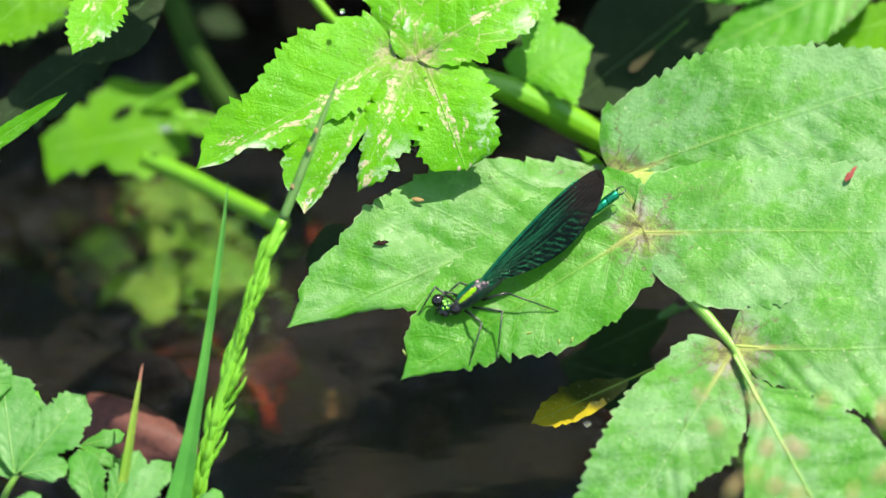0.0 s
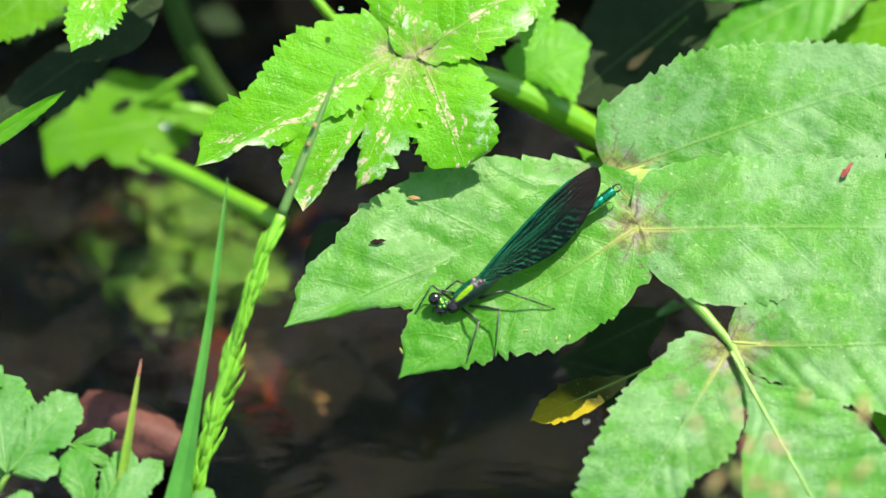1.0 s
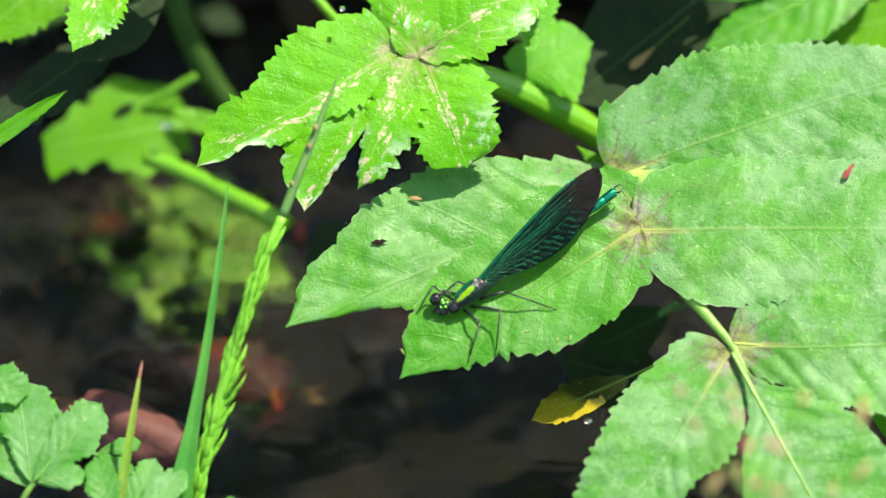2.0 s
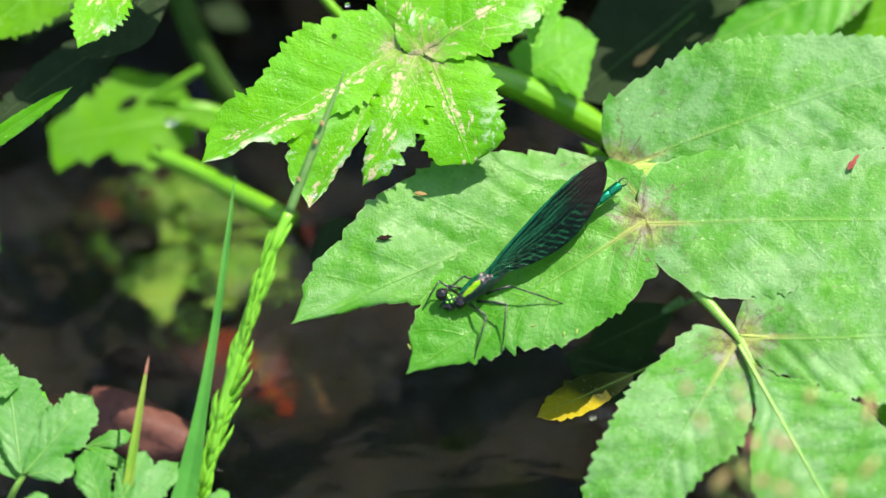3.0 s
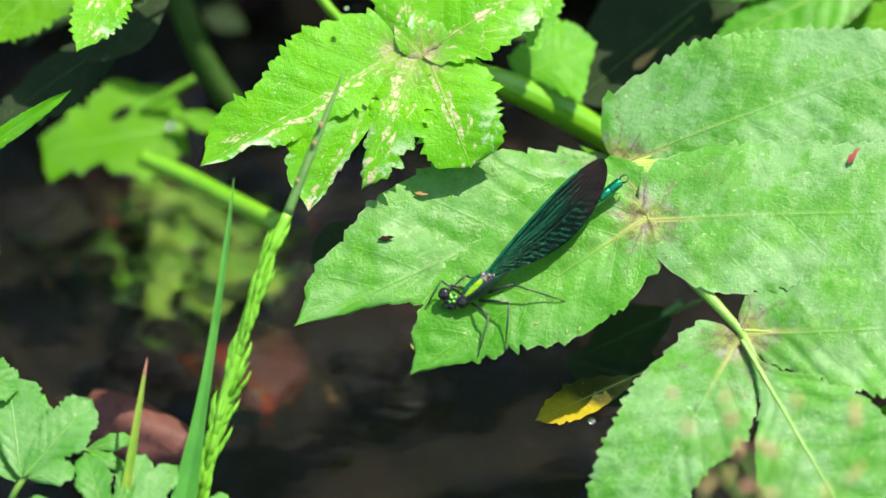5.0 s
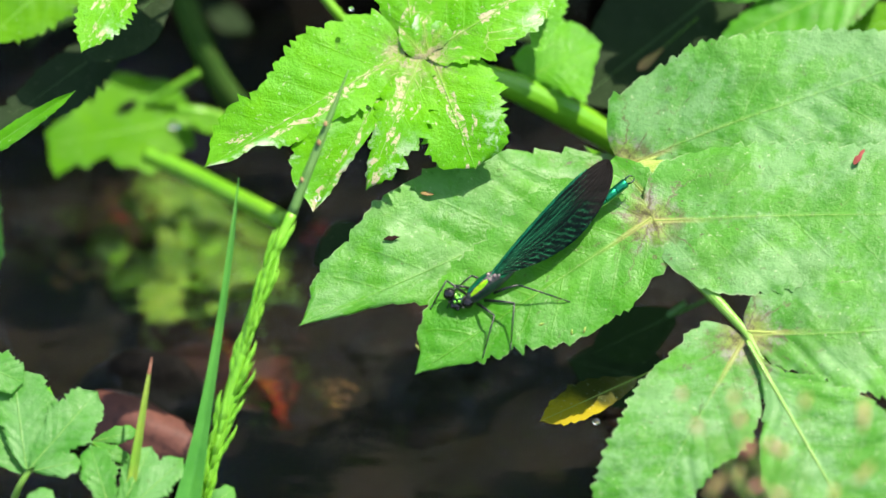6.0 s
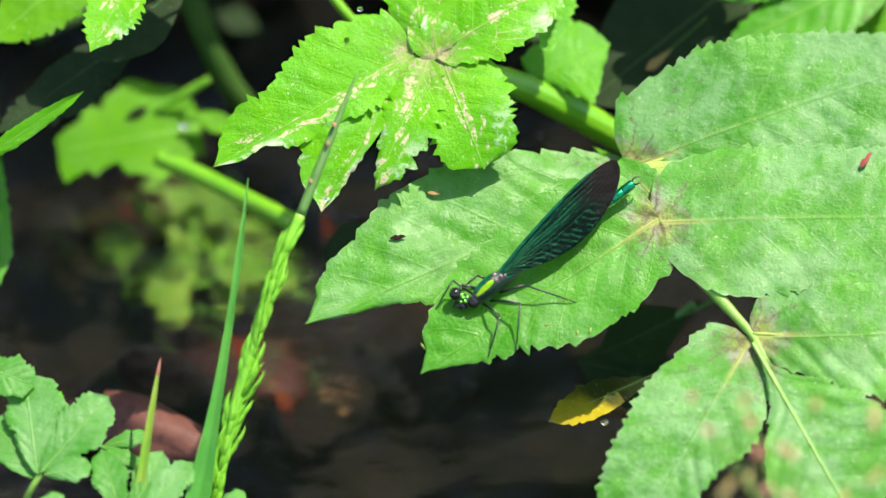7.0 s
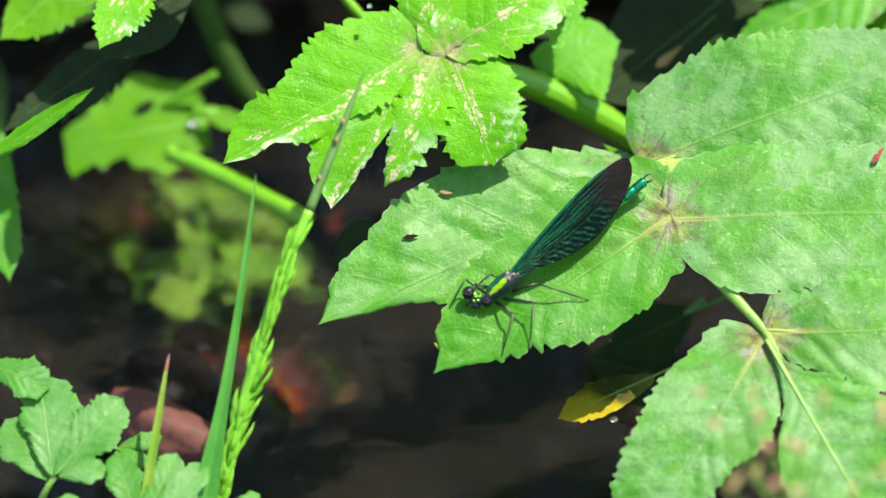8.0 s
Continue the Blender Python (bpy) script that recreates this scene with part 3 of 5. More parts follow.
perch_leaflet = leaflet(angelica, PIVOT, (39.3, 4.0), (-8.3, -25.8), (6.3, 11.5, 12.3, 12.2, 10.2, 6.9, 5.2, 2.4, 0), (7.7, 15.4, 17.0, 15.5, 14.7, 13.7, 11.3, 7.3, 0), raised(1.6), LEAF_MAIN, 2,
                        rib=0.05, teeth=15, tooth=1.65, columns=14, sag=0.8, fold=-0.10, swell=0.9, roll=0.5, droop=-0.18)
leaflet(angelica, PIVOT, (33.4, 14.0), (97.3, 34.6), (11.7, 15.1, 17.0, 15.9, 14.2, 12.1, 9.5, 6.5, 0), (3.3, 6.3, 8.2, 10.0, 12.0, 13.6, 13.8, 10.5, 0), raised(-8.6, 0.04, 0.10), LEAF_SHEENED, 3,
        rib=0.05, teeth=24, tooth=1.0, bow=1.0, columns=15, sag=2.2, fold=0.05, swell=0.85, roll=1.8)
leaflet(angelica, PIVOT, (37.9, 3.2), (111.8, 2.3), (9.7, 13.5, 14.2, 14.4, 13.4, 14.0, 12.3, 8.7, 0), (3.3, 14.0, 15.0, 14.0, 14.0, 13.6, 11.6, 7.9, 0), raised(3.4, -0.04, -0.05), LEAF_SHEENED, 4,
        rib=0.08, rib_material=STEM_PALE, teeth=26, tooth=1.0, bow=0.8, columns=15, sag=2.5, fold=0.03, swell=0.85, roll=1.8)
leaflet(angelica, PIVOT, (57.1, -19.7), (108.4, -17.7), (7.1, 9.3, 10.2, 10.0, 10.2, 9.6, 8.2, 5.0, 0), (2.4, 6.8, 9.7, 11.7, 13.6, 12.3, 10.6, 6.0, 0), raised(2.5), LEAF_SHEENED, 5,
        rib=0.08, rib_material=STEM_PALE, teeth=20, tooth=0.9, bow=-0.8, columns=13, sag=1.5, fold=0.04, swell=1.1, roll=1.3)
leaflet(angelica, PIVOT, (56.8, -20.1), (32.3, -60.4), (2.9, 8.7, 10.8, 10.4, 7.8, 7.0, 5.8, 4.0, 0), (7.7, 10.5, 12.9, 13.5, 13.1, 12.9, 11.9, 9.8, 0), raised(1.7), LEAF_SHEENED, 6,
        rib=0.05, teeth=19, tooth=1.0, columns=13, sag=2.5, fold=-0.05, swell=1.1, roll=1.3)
leaflet(angelica, PIVOT, (57.3, -20.8), (79.6, -62.1), (0.5, 1.6, 9.2, 14.9, 16.7, 17.7, 17.8, 16.4, 0), (0.4, 1.1, 3.4, 8.4, 11.3, 11.4, 9.5, 6.3, 0), raised(2.7), LEAF_SHEENED, 7,
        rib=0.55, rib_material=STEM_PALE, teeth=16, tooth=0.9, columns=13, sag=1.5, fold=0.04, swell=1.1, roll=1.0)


def lying(points, plane):
    """Places on a blade's lie: (x, v) with a lift."""
    return [(x, v, plane[0] + plane[1] * x + plane[2] * v + up) for (x, v), up in points]


stem("rachis", angelica, lying([((33.44, 13.67), -9.0), ((37.56, 5.11), -5.0), ((40.67, 0.56), -1.6), ((47.6, -8.3), 0.2), ((56.4, -18.4), 1.7), ((58.6, -22.0), 2.6), ((62.0, -27.8), 2.3)], BED),
     (0.5, 0.9, 1.35, 1.35, 0.85, 0.55, 0.3), STEM_PALE, PIVOT, "pale green central stalk", knots=0.12)
for a, b, r, up in (((39.56, 3.22), (27.33, -4.56), 0.9, 0.5), ((38.44, 3.11), (54, 1), 0.9, -0.6), ((57.33, -19), (66.78, -19.67), 0.6, 2.0),
                    ((56.89, -19.67), (54.22, -27.67), 0.7, -0.6), ((33.44, 13.22), (44, 17), 0.9, -5.4), ((34, 12.89), (27.33, 10.67), 0.6, -3.6)):
    mid = ((a[0] + b[0]) / 2, (a[1] + b[1]) / 2)
    stem("petiolule", angelica, lying([(a, up + 0.5), (mid, up + 0.7), (b, up + 0.1)], BED), (r * 0.6, r * 0.45, r * 0.1), STEM_YELLOW, PIVOT, sides=8)

# the scarred leaf above it
HIGH = at(*(-6.56, 37.89), -10)
LIE = (2.0, 0.0, -0.34)


def over(by, gx=0.0, gv=0.0):
    return (LIE[0] + by, LIE[1] + gx, LIE[2] + gv)


scarred = thing("scarred_leaf", HIGH, "bright green deeply cut leaf with tan scars and torn edges", "leaf")
for n, (base, tip, left, right, lie, teeth, tooth) in enumerate((
        ((-9.3, 38.2), (-48.7, 15.6), (2.5, 5.0, 5.5, 4.6, 4.8, 4.4, 1.5, 1.6, 0), (9.3, 11.8, 13.2, 12.0, 9.6, 7.9, 7.9, 5.1, 0), over(1.2), 17, 1.1),
        ((-10.4, 36.8), (-27.3, 6.8), (6.0, 5.3, 3.4, 2.6, 2.0, 1.6, 1.2, 1.0, 0), (1.7, 3.1, 4.8, 6.6, 8.6, 9.7, 8.8, 6.5, 0), over(-0.3), 11, 1.2),
        ((-6.2, 37.3), (-16.9, 11.1), (1.9, 5.2, 5.9, 6.6, 6.4, 5.0, 4.7, 2.7, 0), (3.0, 3.6, 4.2, 4.4, 3.9, 3.0, 2.0, 1.2, 0), over(0.8), 10, 1.6),
        ((-3.8, 37.3), (4.7, 15.3), (3.6, 9.3, 10.5, 10.1, 9.4, 8.8, 8.3, 7.0, 0), (2.5, 3.2, 4.9, 6.0, 6.9, 7.3, 7.1, 5.6, 0), over(0.2), 10, 1.9),
        ((-5.1, 37.9), (24.0, 55.7), (5.8, 12.0, 13.7, 13.0, 12.4, 11.6, 9.0, 6.1, 0), (2.3, 4.9, 7.3, 7.0, 7.0, 6.8, 4.6, 2.7, 0), over(0.5), 14, 1.0),
        ((-7.33, 39), (-10.44, 63.44), (1.11, 4.44, 6.11, 6.67, 5.56, 3.33, 0), (1.11, 4.44, 6.11, 6.67, 5.56, 3.33, 0), over(0.5), 9, 1.3))):
    leaflet(scarred, HIGH, base, tip, left, right, lie, LEAF_SHEEN_RIM if n in (1, 2, 4) else LEAF_FRESH, 20 + n, rib=0.13, teeth=teeth, tooth=tooth, columns=12, sag=2.2, fold=0.05, swell=0.5, wave=1.3, roll=1.5)
stem("leaf_stalk", scarred, [(*(-5.44, 36.78), -23), (*(1.78, 35.11), -28), (*(12.89, 31.22), -35), (*(24, 25.67), -40), (*(37.33, 18.44), -48)],
     (1.0, 1.8, 2.9, 3.1, 3.1), STEM_GREEN, HIGH, "stout sunlit green stalk", sides=16)
leaflet(scarred, HIGH, (13.8, 33.0), (29.6, 40.1), (4.4, 5.6, 5.4, 6.9, 7.2, 6.8, 6.0, 3.7, 0), (1.2, 2.4, 5.2, 8.4, 8.2, 6.5, 4.1, 2.0, 0), (-15.5, 0, -0.6), LEAF_BRIGHT, 31, teeth=9, tooth=1.3,
        columns=10, sag=2.0, fold=-0.05, wave=1.8, swell=0.35, roll=1.5)
leaflet(scarred, HIGH, (16.78, 38.44), (22.33, 55.67), (1.11, 2.78, 3.89, 4.44, 3.33, 2.22, 0), (1.11, 1.67, 2.22, 2.78, 2.22, 1.11, 0), (3, 0, -0.6), LEAF_BRIGHT, 32, teeth=10, tooth=1.3)


def single_leaf(name, base, tip, left, right, plane, material, seed, label, stalk=(), stalk_material=None, **more):
    root = at(base[0], base[1], plane[0] + plane[1] * base[0] + plane[2] * base[1])
    ob = thing(name, root, label, "leaf")
    rib = STEM_DARK if material == LEAF_SHADED else STEM_YELLOW if material == LEAF_YELLOW else STEM_GREEN
    leaflet(ob, root, base, tip, left, right, plane, material, seed, "blade", rib=max(left) * (0.012 if material == LEAF_SHADED else 0.05), rib_material=rib, **more)
    if not stalk:
        run = Vector((base[0] - tip[0], base[1] - tip[1], 0)).normalized()
        w = plane[0] + plane[1] * base[0] + plane[2] * base[1]
        stalk = ([(base[0] + run.x * d, base[1] + run.y * d, w - 0.12 * d) for d in (-0.8, 4, 9)], [max(left) * k for k in (0.05, 0.07, 0.08)])
    stem("leaf_stalk", ob, stalk[0], stalk[1], stalk_material or rib, root)
    return ob


# leaves behind and around
back_leaf = single_leaf("water_side_leaf", (-50.44, 24.33), (-78.44, 19.44), (5, 7.56, 8.22, 5.56, 4, 5.56, 4.44), (4.44, 9.78, 11.11, 9.33, 6.89, 4.89, 2), (-76, 0.0, -0.5), LEAF_YOUNG, 41,
                        "bright yellow-green ragged leaf low over the water", teeth=5, tooth=2.0, sag=1.5, swell=0.15, fold=0.0,
                        stalk=([(*(-48.78, 33.67), -84), (*(-53.78, 30.67), -86), (*(-59.33, 27.33), -88)], (0.7, 0.9, 0.5)))
single_leaf("top_leaf", (-70.44, 59), (-92.67, 39.89), (2.22, 5.56, 6.89, 6.67, 5.56, 3.33, 0), (2.22, 5.56, 7.78, 7.33, 5.56, 3.33, 0), (-20, 0, -0.5), LEAF_YOUNG, 42,
            "bright green leaf hanging in from above", teeth=13, tooth=0.9)
single_leaf("top_leaf", (-62.44, 57.89), (-72.89, 38.11), (1.11, 3.33, 5, 5.33, 4.44, 2.44, 0), (1.11, 3.33, 4.67, 4.89, 4.44, 2.89, 0), (10, 0, -0.5), LEAF_FRESH, 43,
            "toothed bright green leaf tip hanging from above", teeth=14, tooth=1.3)
single_leaf("shaded_leaf", (-63.22, 42.33), (-92.11, 21.78), (1.11, 4.44, 5.78, 6.11, 4.44, 2.22, 0), (1.11, 3.33, 4.44, 4.44, 3.33, 2.22, 0), (-18, 0, -0.6), LEAF_SHADED, 44,
            "drooping leaf with its green darkened for deep shade", teeth=13, tooth=1.3)
single_leaf("drooping_leaf", (-96.22, 29), (-90.44, -7.89), (1.11, 3.33, 4, 4, 3.78, 3.11, 0), (1.11, 3.33, 4, 4, 3.78, 3.11, 0), (-40, 0, -0.6), LEAF_MAIN, 45,
            "olive green leaf hanging down beside the shaded leaf", teeth=13, tooth=0.6)
branch = thing("fallen_stalk", at(*(-44.89, 11.22), -60), "pale green leaf stalk crossing low over the water", "stalk")
stem("stalk", branch, [(*(-58.78, 17.89), -74), (*(-50.44, 14.33), -70), (*(-40.44, 9.22), -62), (*(-31.6, 4.7), -52)], (1.75, 1.85, 1.9, 2.0), STEM_GREEN, at(*(-44.89, 11.22), -60), sides=14)
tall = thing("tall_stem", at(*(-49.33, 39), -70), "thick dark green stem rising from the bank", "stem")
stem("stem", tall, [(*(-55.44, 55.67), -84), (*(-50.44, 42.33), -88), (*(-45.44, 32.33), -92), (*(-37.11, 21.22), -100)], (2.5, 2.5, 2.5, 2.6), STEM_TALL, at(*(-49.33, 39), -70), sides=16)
thin = thing("thin_stem", at(*(-24.89, 49), -40), "thin green stem behind the scarred leaf", "stem")
stem("stem", thin, [(*(-28.22, 53.44), -40), (*(-23.22, 46.78), -40), (*(-16, 39), -42)], (1.0, 1.0, 1.0), STEM_GREEN, at(*(-24.89, 49), -40))
single_leaf("corner_leaf", (86.2, 55.7), (51.0, 38.8), (1.7, 5.6, 7.4, 8.1, 7.7, 7.3, 5.8, 4.0, 0), (1.3, 2.4, 3.6, 4.6, 5.0, 4.9, 3.9, 2.4, 0), (-24, 0, -0.5), LEAF_MAIN, 47,
            "green leaf standing behind the pale-sheened leaflet", teeth=14, tooth=0.7, sag=2, swell=1.0)
single_leaf("corner_leaf", (95.1, 46.8), (74.0, 41.2), (1.7, 5.5, 7.2, 7.6, 7.0, 6.1, 5.0, 3.8, 0), (0.9, 2.3, 3.4, 3.9, 4.3, 4.7, 3.8, 2.7, 0), (-32, 0, -0.5), LEAF_YOUNG, 48,
            "yellow-green leaf in the corner behind the others", teeth=9, tooth=0.9)
single_leaf("corner_leaf", (68.44, 53.44), (50.67, 48.56), (1.11, 2.22, 2.44, 2.44, 2, 1.11, 0), (1.11, 2.22, 2.44, 2.44, 2, 1.11, 0), (-20, 0, -0.5), LEAF_MAIN, 49,
            "green leaf tip at the top edge of the plant", teeth=9, tooth=0.9)
single_leaf("young_leaf", (95.11, 26.78), (85.33, 21.44), (0.56, 2.22, 2.78, 2.78, 2, 1.11, 0), (0.56, 2.22, 2.78, 2.78, 2, 1.11, 0), (-26, 0, -0.5), LEAF_YOUNG, 50, "small yellow-green leaf behind the leaflet", teeth=8)
single_leaf("young_leaf", (96.22, -35.44), (82.89, -32.67), (0.56, 3.33, 4.44, 4.44, 3.11, 1.33, 0), (0.56, 3.33, 4.44, 4.44, 3.11, 1.33, 0), (-12, 0, -0.5), LEAF_YOUNG, 51, "small yellow-green leaf under the pale-sheened leaflets", teeth=9)
single_leaf("young_leaf", (32.33, 14.56), (26, 19.89), (0.33, 1, 1.33, 1.33, 0.89, 0.44, 0), (0.33, 1, 1.33, 1.33, 0.89, 0.44, 0), (-14, 0, -0.5), LEAF_YOUNG, 52, "small green leaf tip behind the wing", teeth=6)
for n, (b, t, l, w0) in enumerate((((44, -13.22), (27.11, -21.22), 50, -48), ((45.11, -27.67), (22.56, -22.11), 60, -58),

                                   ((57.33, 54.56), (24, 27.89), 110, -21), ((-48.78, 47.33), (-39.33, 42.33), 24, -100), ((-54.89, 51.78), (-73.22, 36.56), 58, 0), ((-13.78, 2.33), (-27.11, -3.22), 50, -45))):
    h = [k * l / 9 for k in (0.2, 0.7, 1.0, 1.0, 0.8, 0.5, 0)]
    single_leaf("understorey_leaf", b, t, h, h, (w0, 0, -0.7), LEAF_SHADED, 60 + n, "leaf under the plant, its green darkened for deep shade", teeth=10)
single_leaf("half_shaded_leaf", (36.4, -25.7), (17.3, -34.3), (0.9, 2.0, 2.6, 3.1, 3.2, 3.1, 2.6, 1.7, 0), (0.5, 1.5, 2.9, 3.6, 3.8, 3.5, 2.9, 2.0, 0), (-34.5, -0.2, -1.0), LEAF_YELLOW, 70,
            "yellow leaf low under the plant, its stalk half painted as shaded", teeth=8, tooth=0.9, columns=8, wave=1.0)
single_leaf("dead_leaf", (41.56, 39.22), (36.44, 34.78), (0.22, 0.44, 0.67, 0.89, 1, 0.78, 0), (0.11, 0.22, 0.44, 0.67, 0.89, 0.67, 0), (-33, 0, -0.3), LEAF_DEAD, 71, "withered tan leaf scrap on the bank", teeth=6)

# submerged weed and sunken leaves
FULL = (0.3, 0.8, 1.0, 1.0, 0.85, 0.55, 0)
rng = random.Random(17)
for n in range(30):
    cx, cv = rng.choice(((-39.89, -3.22), (-51.5, 0.11), (-57.0, -9.5), (-48.9, -14.0), (-54.0, 3.5), (-44.0, -8.0)))
    x, v, turn, long = cx + rng.gauss(0, 4.5), cv + rng.gauss(0, 3.0), rng.uniform(0, 6.3), rng.uniform(5.0, 10.5)
    h = [k * long * rng.uniform(0.26, 0.42) for k in FULL]
    single_leaf("water_weed_leaf", (x, v), (x + math.cos(turn) * long, v + math.sin(turn) * long * 0.7), h, h, level(rng.uniform(-24, -13), rng.uniform(-0.25, 0.25)), LEAF_WEED, 80 + n,
                "yellow-green water weed leaf under the ripples", teeth=5, tooth=1.0, columns=5)
for n, (b, t, l) in enumerate((((-76.56, -8.78), (-71.56, -13.22), 15), ((-70.44, -9.89), (-65.44, -11.56), 13), ((-79.33, -13.22), (-74.89, -16.56), 10), ((-24.89, -35.44), (-22.11, -38.78), 7))):
    h = [0.7 * k * l / 9 for k in FULL]
    single_leaf("sunken_dead_leaf", b, t, h, h, level(-24), LEAF_TAN, 130 + n, "dull tan fallen leaf under the water", teeth=5, tooth=0.8, columns=5)
for n, (b, t, l) in enumerate((((-55.44, -28.67), (-50.56, -38.44), 24), ((-49.89, -33.78), (-53.78, -28.78), 12), ((-37, -33.22), (-31.56, -42.0), 22), ((-46.0, -25.5), (-39.0, -31.0), 18), ((-36.56, -39.89), (-33.22, -41.56), 10), ((-59.33, 1.22), (-54.89, -0.44), 14),
                               ((-57.5, -4.5), (-52.0, -6.0), 12), ((-67.11, -0.44), (-62.11, 0.11), 10), ((-27.67, -1), (-26, -4.33), 11), ((-31.56, -36.56), (-29.33, -33.22), 8), ((-40.44, -28.78), (-43.78, -30.44), 8))):
    h = [0.7 * k * l / 9 for k in FULL]
    single_leaf("sunken_leaf", b, t, h, h, level(-22), LEAF_RED, 95 + n, "rust red fallen leaf scrap under the water", teeth=5, tooth=0.8, columns=5)

# herb leaves low by the water
HERB = at(*(-77.11, -48.78), 0)
herb = thing("herb_leaf", HERB, "soft green lobed herb leaves on thin stalks by the stream", "leaf")
HLIE = (-4.0, 0.0, -0.5)
for n, (b, t, l, r, up) in enumerate((((-83.8, -44.1), (-70.2, -28.6), 42, 45, 1.0), ((-84.2, -44.3), (-87.0, -24.2), 40, 64, 0.4), ((-83.0, -44.4), (-73.4, -42.4), 20, 22, 2.0), ((-84.4, -45.0), (-93.5, -33.0), 44, 40, -1.0),
                                      ((-67.6, -53.0), (-71.8, -39.2), 30, 32, 1.2), ((-66.4, -53.2), (-59.6, -39.4), 28, 30, 0.6), ((-66.0, -53.6), (-53.2, -41.8), 30, 26, 1.4), ((-71.5, -38.8), (-62.4, -36.4), 16, 15, -5.0),
                                      ((-71.8, -38.8), (-63.6, -42.6), 14, 14, -3.0), ((-49.5, -53.0), (-43.4, -47.6), 18, 18, -1.0), ((-86.5, -55.0), (-79.0, -48.2), 22, 22, 1.0), ((-97.0, -22.0), (-84.6, -27.0), 36, 34, 2.2))):
    prof = (0.1, 0.45, 0.75, 0.95, 1.08, 1.06, 0.92, 0.66, 0)
    leaflet(herb, HERB, b, t, [k * l / 9 for k in prof], [k * r / 9 for k in prof], (HLIE[0] + up, 0, HLIE[2]), LEAF_HERB, 100 + n, teeth=13, tooth=0.75, columns=12, swell=0.7, ribs=6, sag=1.4, rib=0.1,
            lobes=0.16, fold=0.1, sweep=0.5, roll=0.8)
leaflet(herb, HERB, (-83.4, -36.0), (-79.6, -27.8), (0.5, 1.3, 1.8, 2.0, 1.8, 1.2, 0), (0.5, 1.4, 2.0, 2.2, 2.0, 1.3, 0), (HLIE[0] - 1.5, 0, HLIE[2]), LEAF_BRIGHT, 116, "curled_leaflet", "bright yellow-green curled leaflet",
        teeth=5, tooth=0.3, columns=8, fold=0.1, sag=1.5)
stem("leaf_stalk", herb, [(*(-83.6, -44.2), 18), (*(-86, -48.2), 17), (*(-89.33, -56.67), 10)], (0.6, 0.7, 0.8), STEM_PALE, HERB)
stem("leaf_stalk", herb, [(*(-66.8, -53.0), 22), (*(-66.4, -56.0), 20), (*(-66.0, -61), 14)], (0.6, 0.7, 0.8), STEM_PALE, HERB)

# grasses
BLADE = at(*(-53.78, -54.33), 16)
grass_blade = thing("tall_grass", BLADE, "tall narrow green grass blade with a fine tip", "grass")
leaflet(grass_blade, BLADE, (-53.78, -57.67), (-42.22, 13.22), (3, 2.2, 1.35, 0.95, 0.72, 0.55, 0.1), (3, 2.2, 1.35, 0.95, 0.72, 0.55, 0.1), (14, 0, -0.1), GRASS, 120, "blade", teeth=12, tooth=0,
        columns=4, sweep=0, bow=-1.0, fold=0.5, swell=0.0, wave=0.1, ribs=1)
SMALL = at(*(-64.33, -54.33), 18)
small_blade = thing("short_grass", SMALL, "short yellowing grass blade with a reddish tip", "grass")
leaflet(small_blade, SMALL, (-64.56, -56.56), (-59.67, -26), (1, 1, 0.94, 0.89, 0.72, 0.56, 0.33), (1, 1, 0.94, 0.89, 0.72, 0.56, 0.33), (16, 0, -0.1), GRASS_DRY, 121, "blade", teeth=8, tooth=0,
        columns=4, sweep=0, fold=0.5, swell=0.0, wave=0.1, ribs=1)
leaflet(small_blade, SMALL, (-59.67, -26), (-59, -22.33), (0.33, 0.3, 0.26, 0.22, 0.17, 0.11, 0), (0.33, 0.3, 0.26, 0.22, 0.17, 0.11, 0), (16, 0, -0.1), TIP_RED, 122, "tip", "reddish withered blade tip",
        teeth=4, tooth=0, columns=3, sweep=0, fold=0.5, swell=0.0, wave=0.1, ribs=1)

SPIKE = at(*(-49.33, -54.33), 16)
spike = thing("grass_spike", SPIKE, "green flowering grass stalk with overlapping seed spikelets", "grass")
AXIS = [(*(-51, -57.67), 14), (*(-43.78, -30.44), 17), (*(-37.11, -7.67), 18), (*(-31.56, 5.67), 18), (*(-26, 19.89), 17), (*(-20.44, 33.89), 15)]
stem("stalk", spike, AXIS[:4], (1.3, 1.35, 1.2, 1.0), GRASS_SEED, SPIKE, sides=10)
stem("stalk", spike, AXIS[3:], (1.0, 0.8, 0.12), GRASS_STALK, SPIKE, "dull green stalk end", sides=10)
for x, v in ((-25.0, 23.3), (-29.6, 12.3), (-26.3, 19.6)):
    part("anther", ball_mesh(at(x, v, 18.2) - SPIKE, (0.45 * MM, 0.8 * MM, 0.45 * MM), None, 2), LEAF_DEAD, spike, "tan withered anther")


def spikelet_mesh(length, width, seed):
    """A pointed bract of seeds along +Y, made of overlapping scales."""
    bm = bmesh.new()
    rg = random.Random(seed)
    for k in range(4):
        y0, side = length * 0.14 * k, (-1 if k % 2 else 1)
        pts, rad = [], []
        for i in range(7):
            f = i / 6
            pts.append(Vector((side * width * (0.12 + 0.3 * math.sin(math.pi * f * 0.8)), y0 + f * length * 0.62, width * 0.2 * math.sin(math.pi * f) + rg.uniform(-0.02, 0.02) * width)))
            rad.append(width * 0.31 * math.sin(math.pi * (0.16 + 0.84 * f)) ** 1.1 + width * 0.01)
        tube_mesh(pts, rad, 6, 0.42, bm)
    return bm


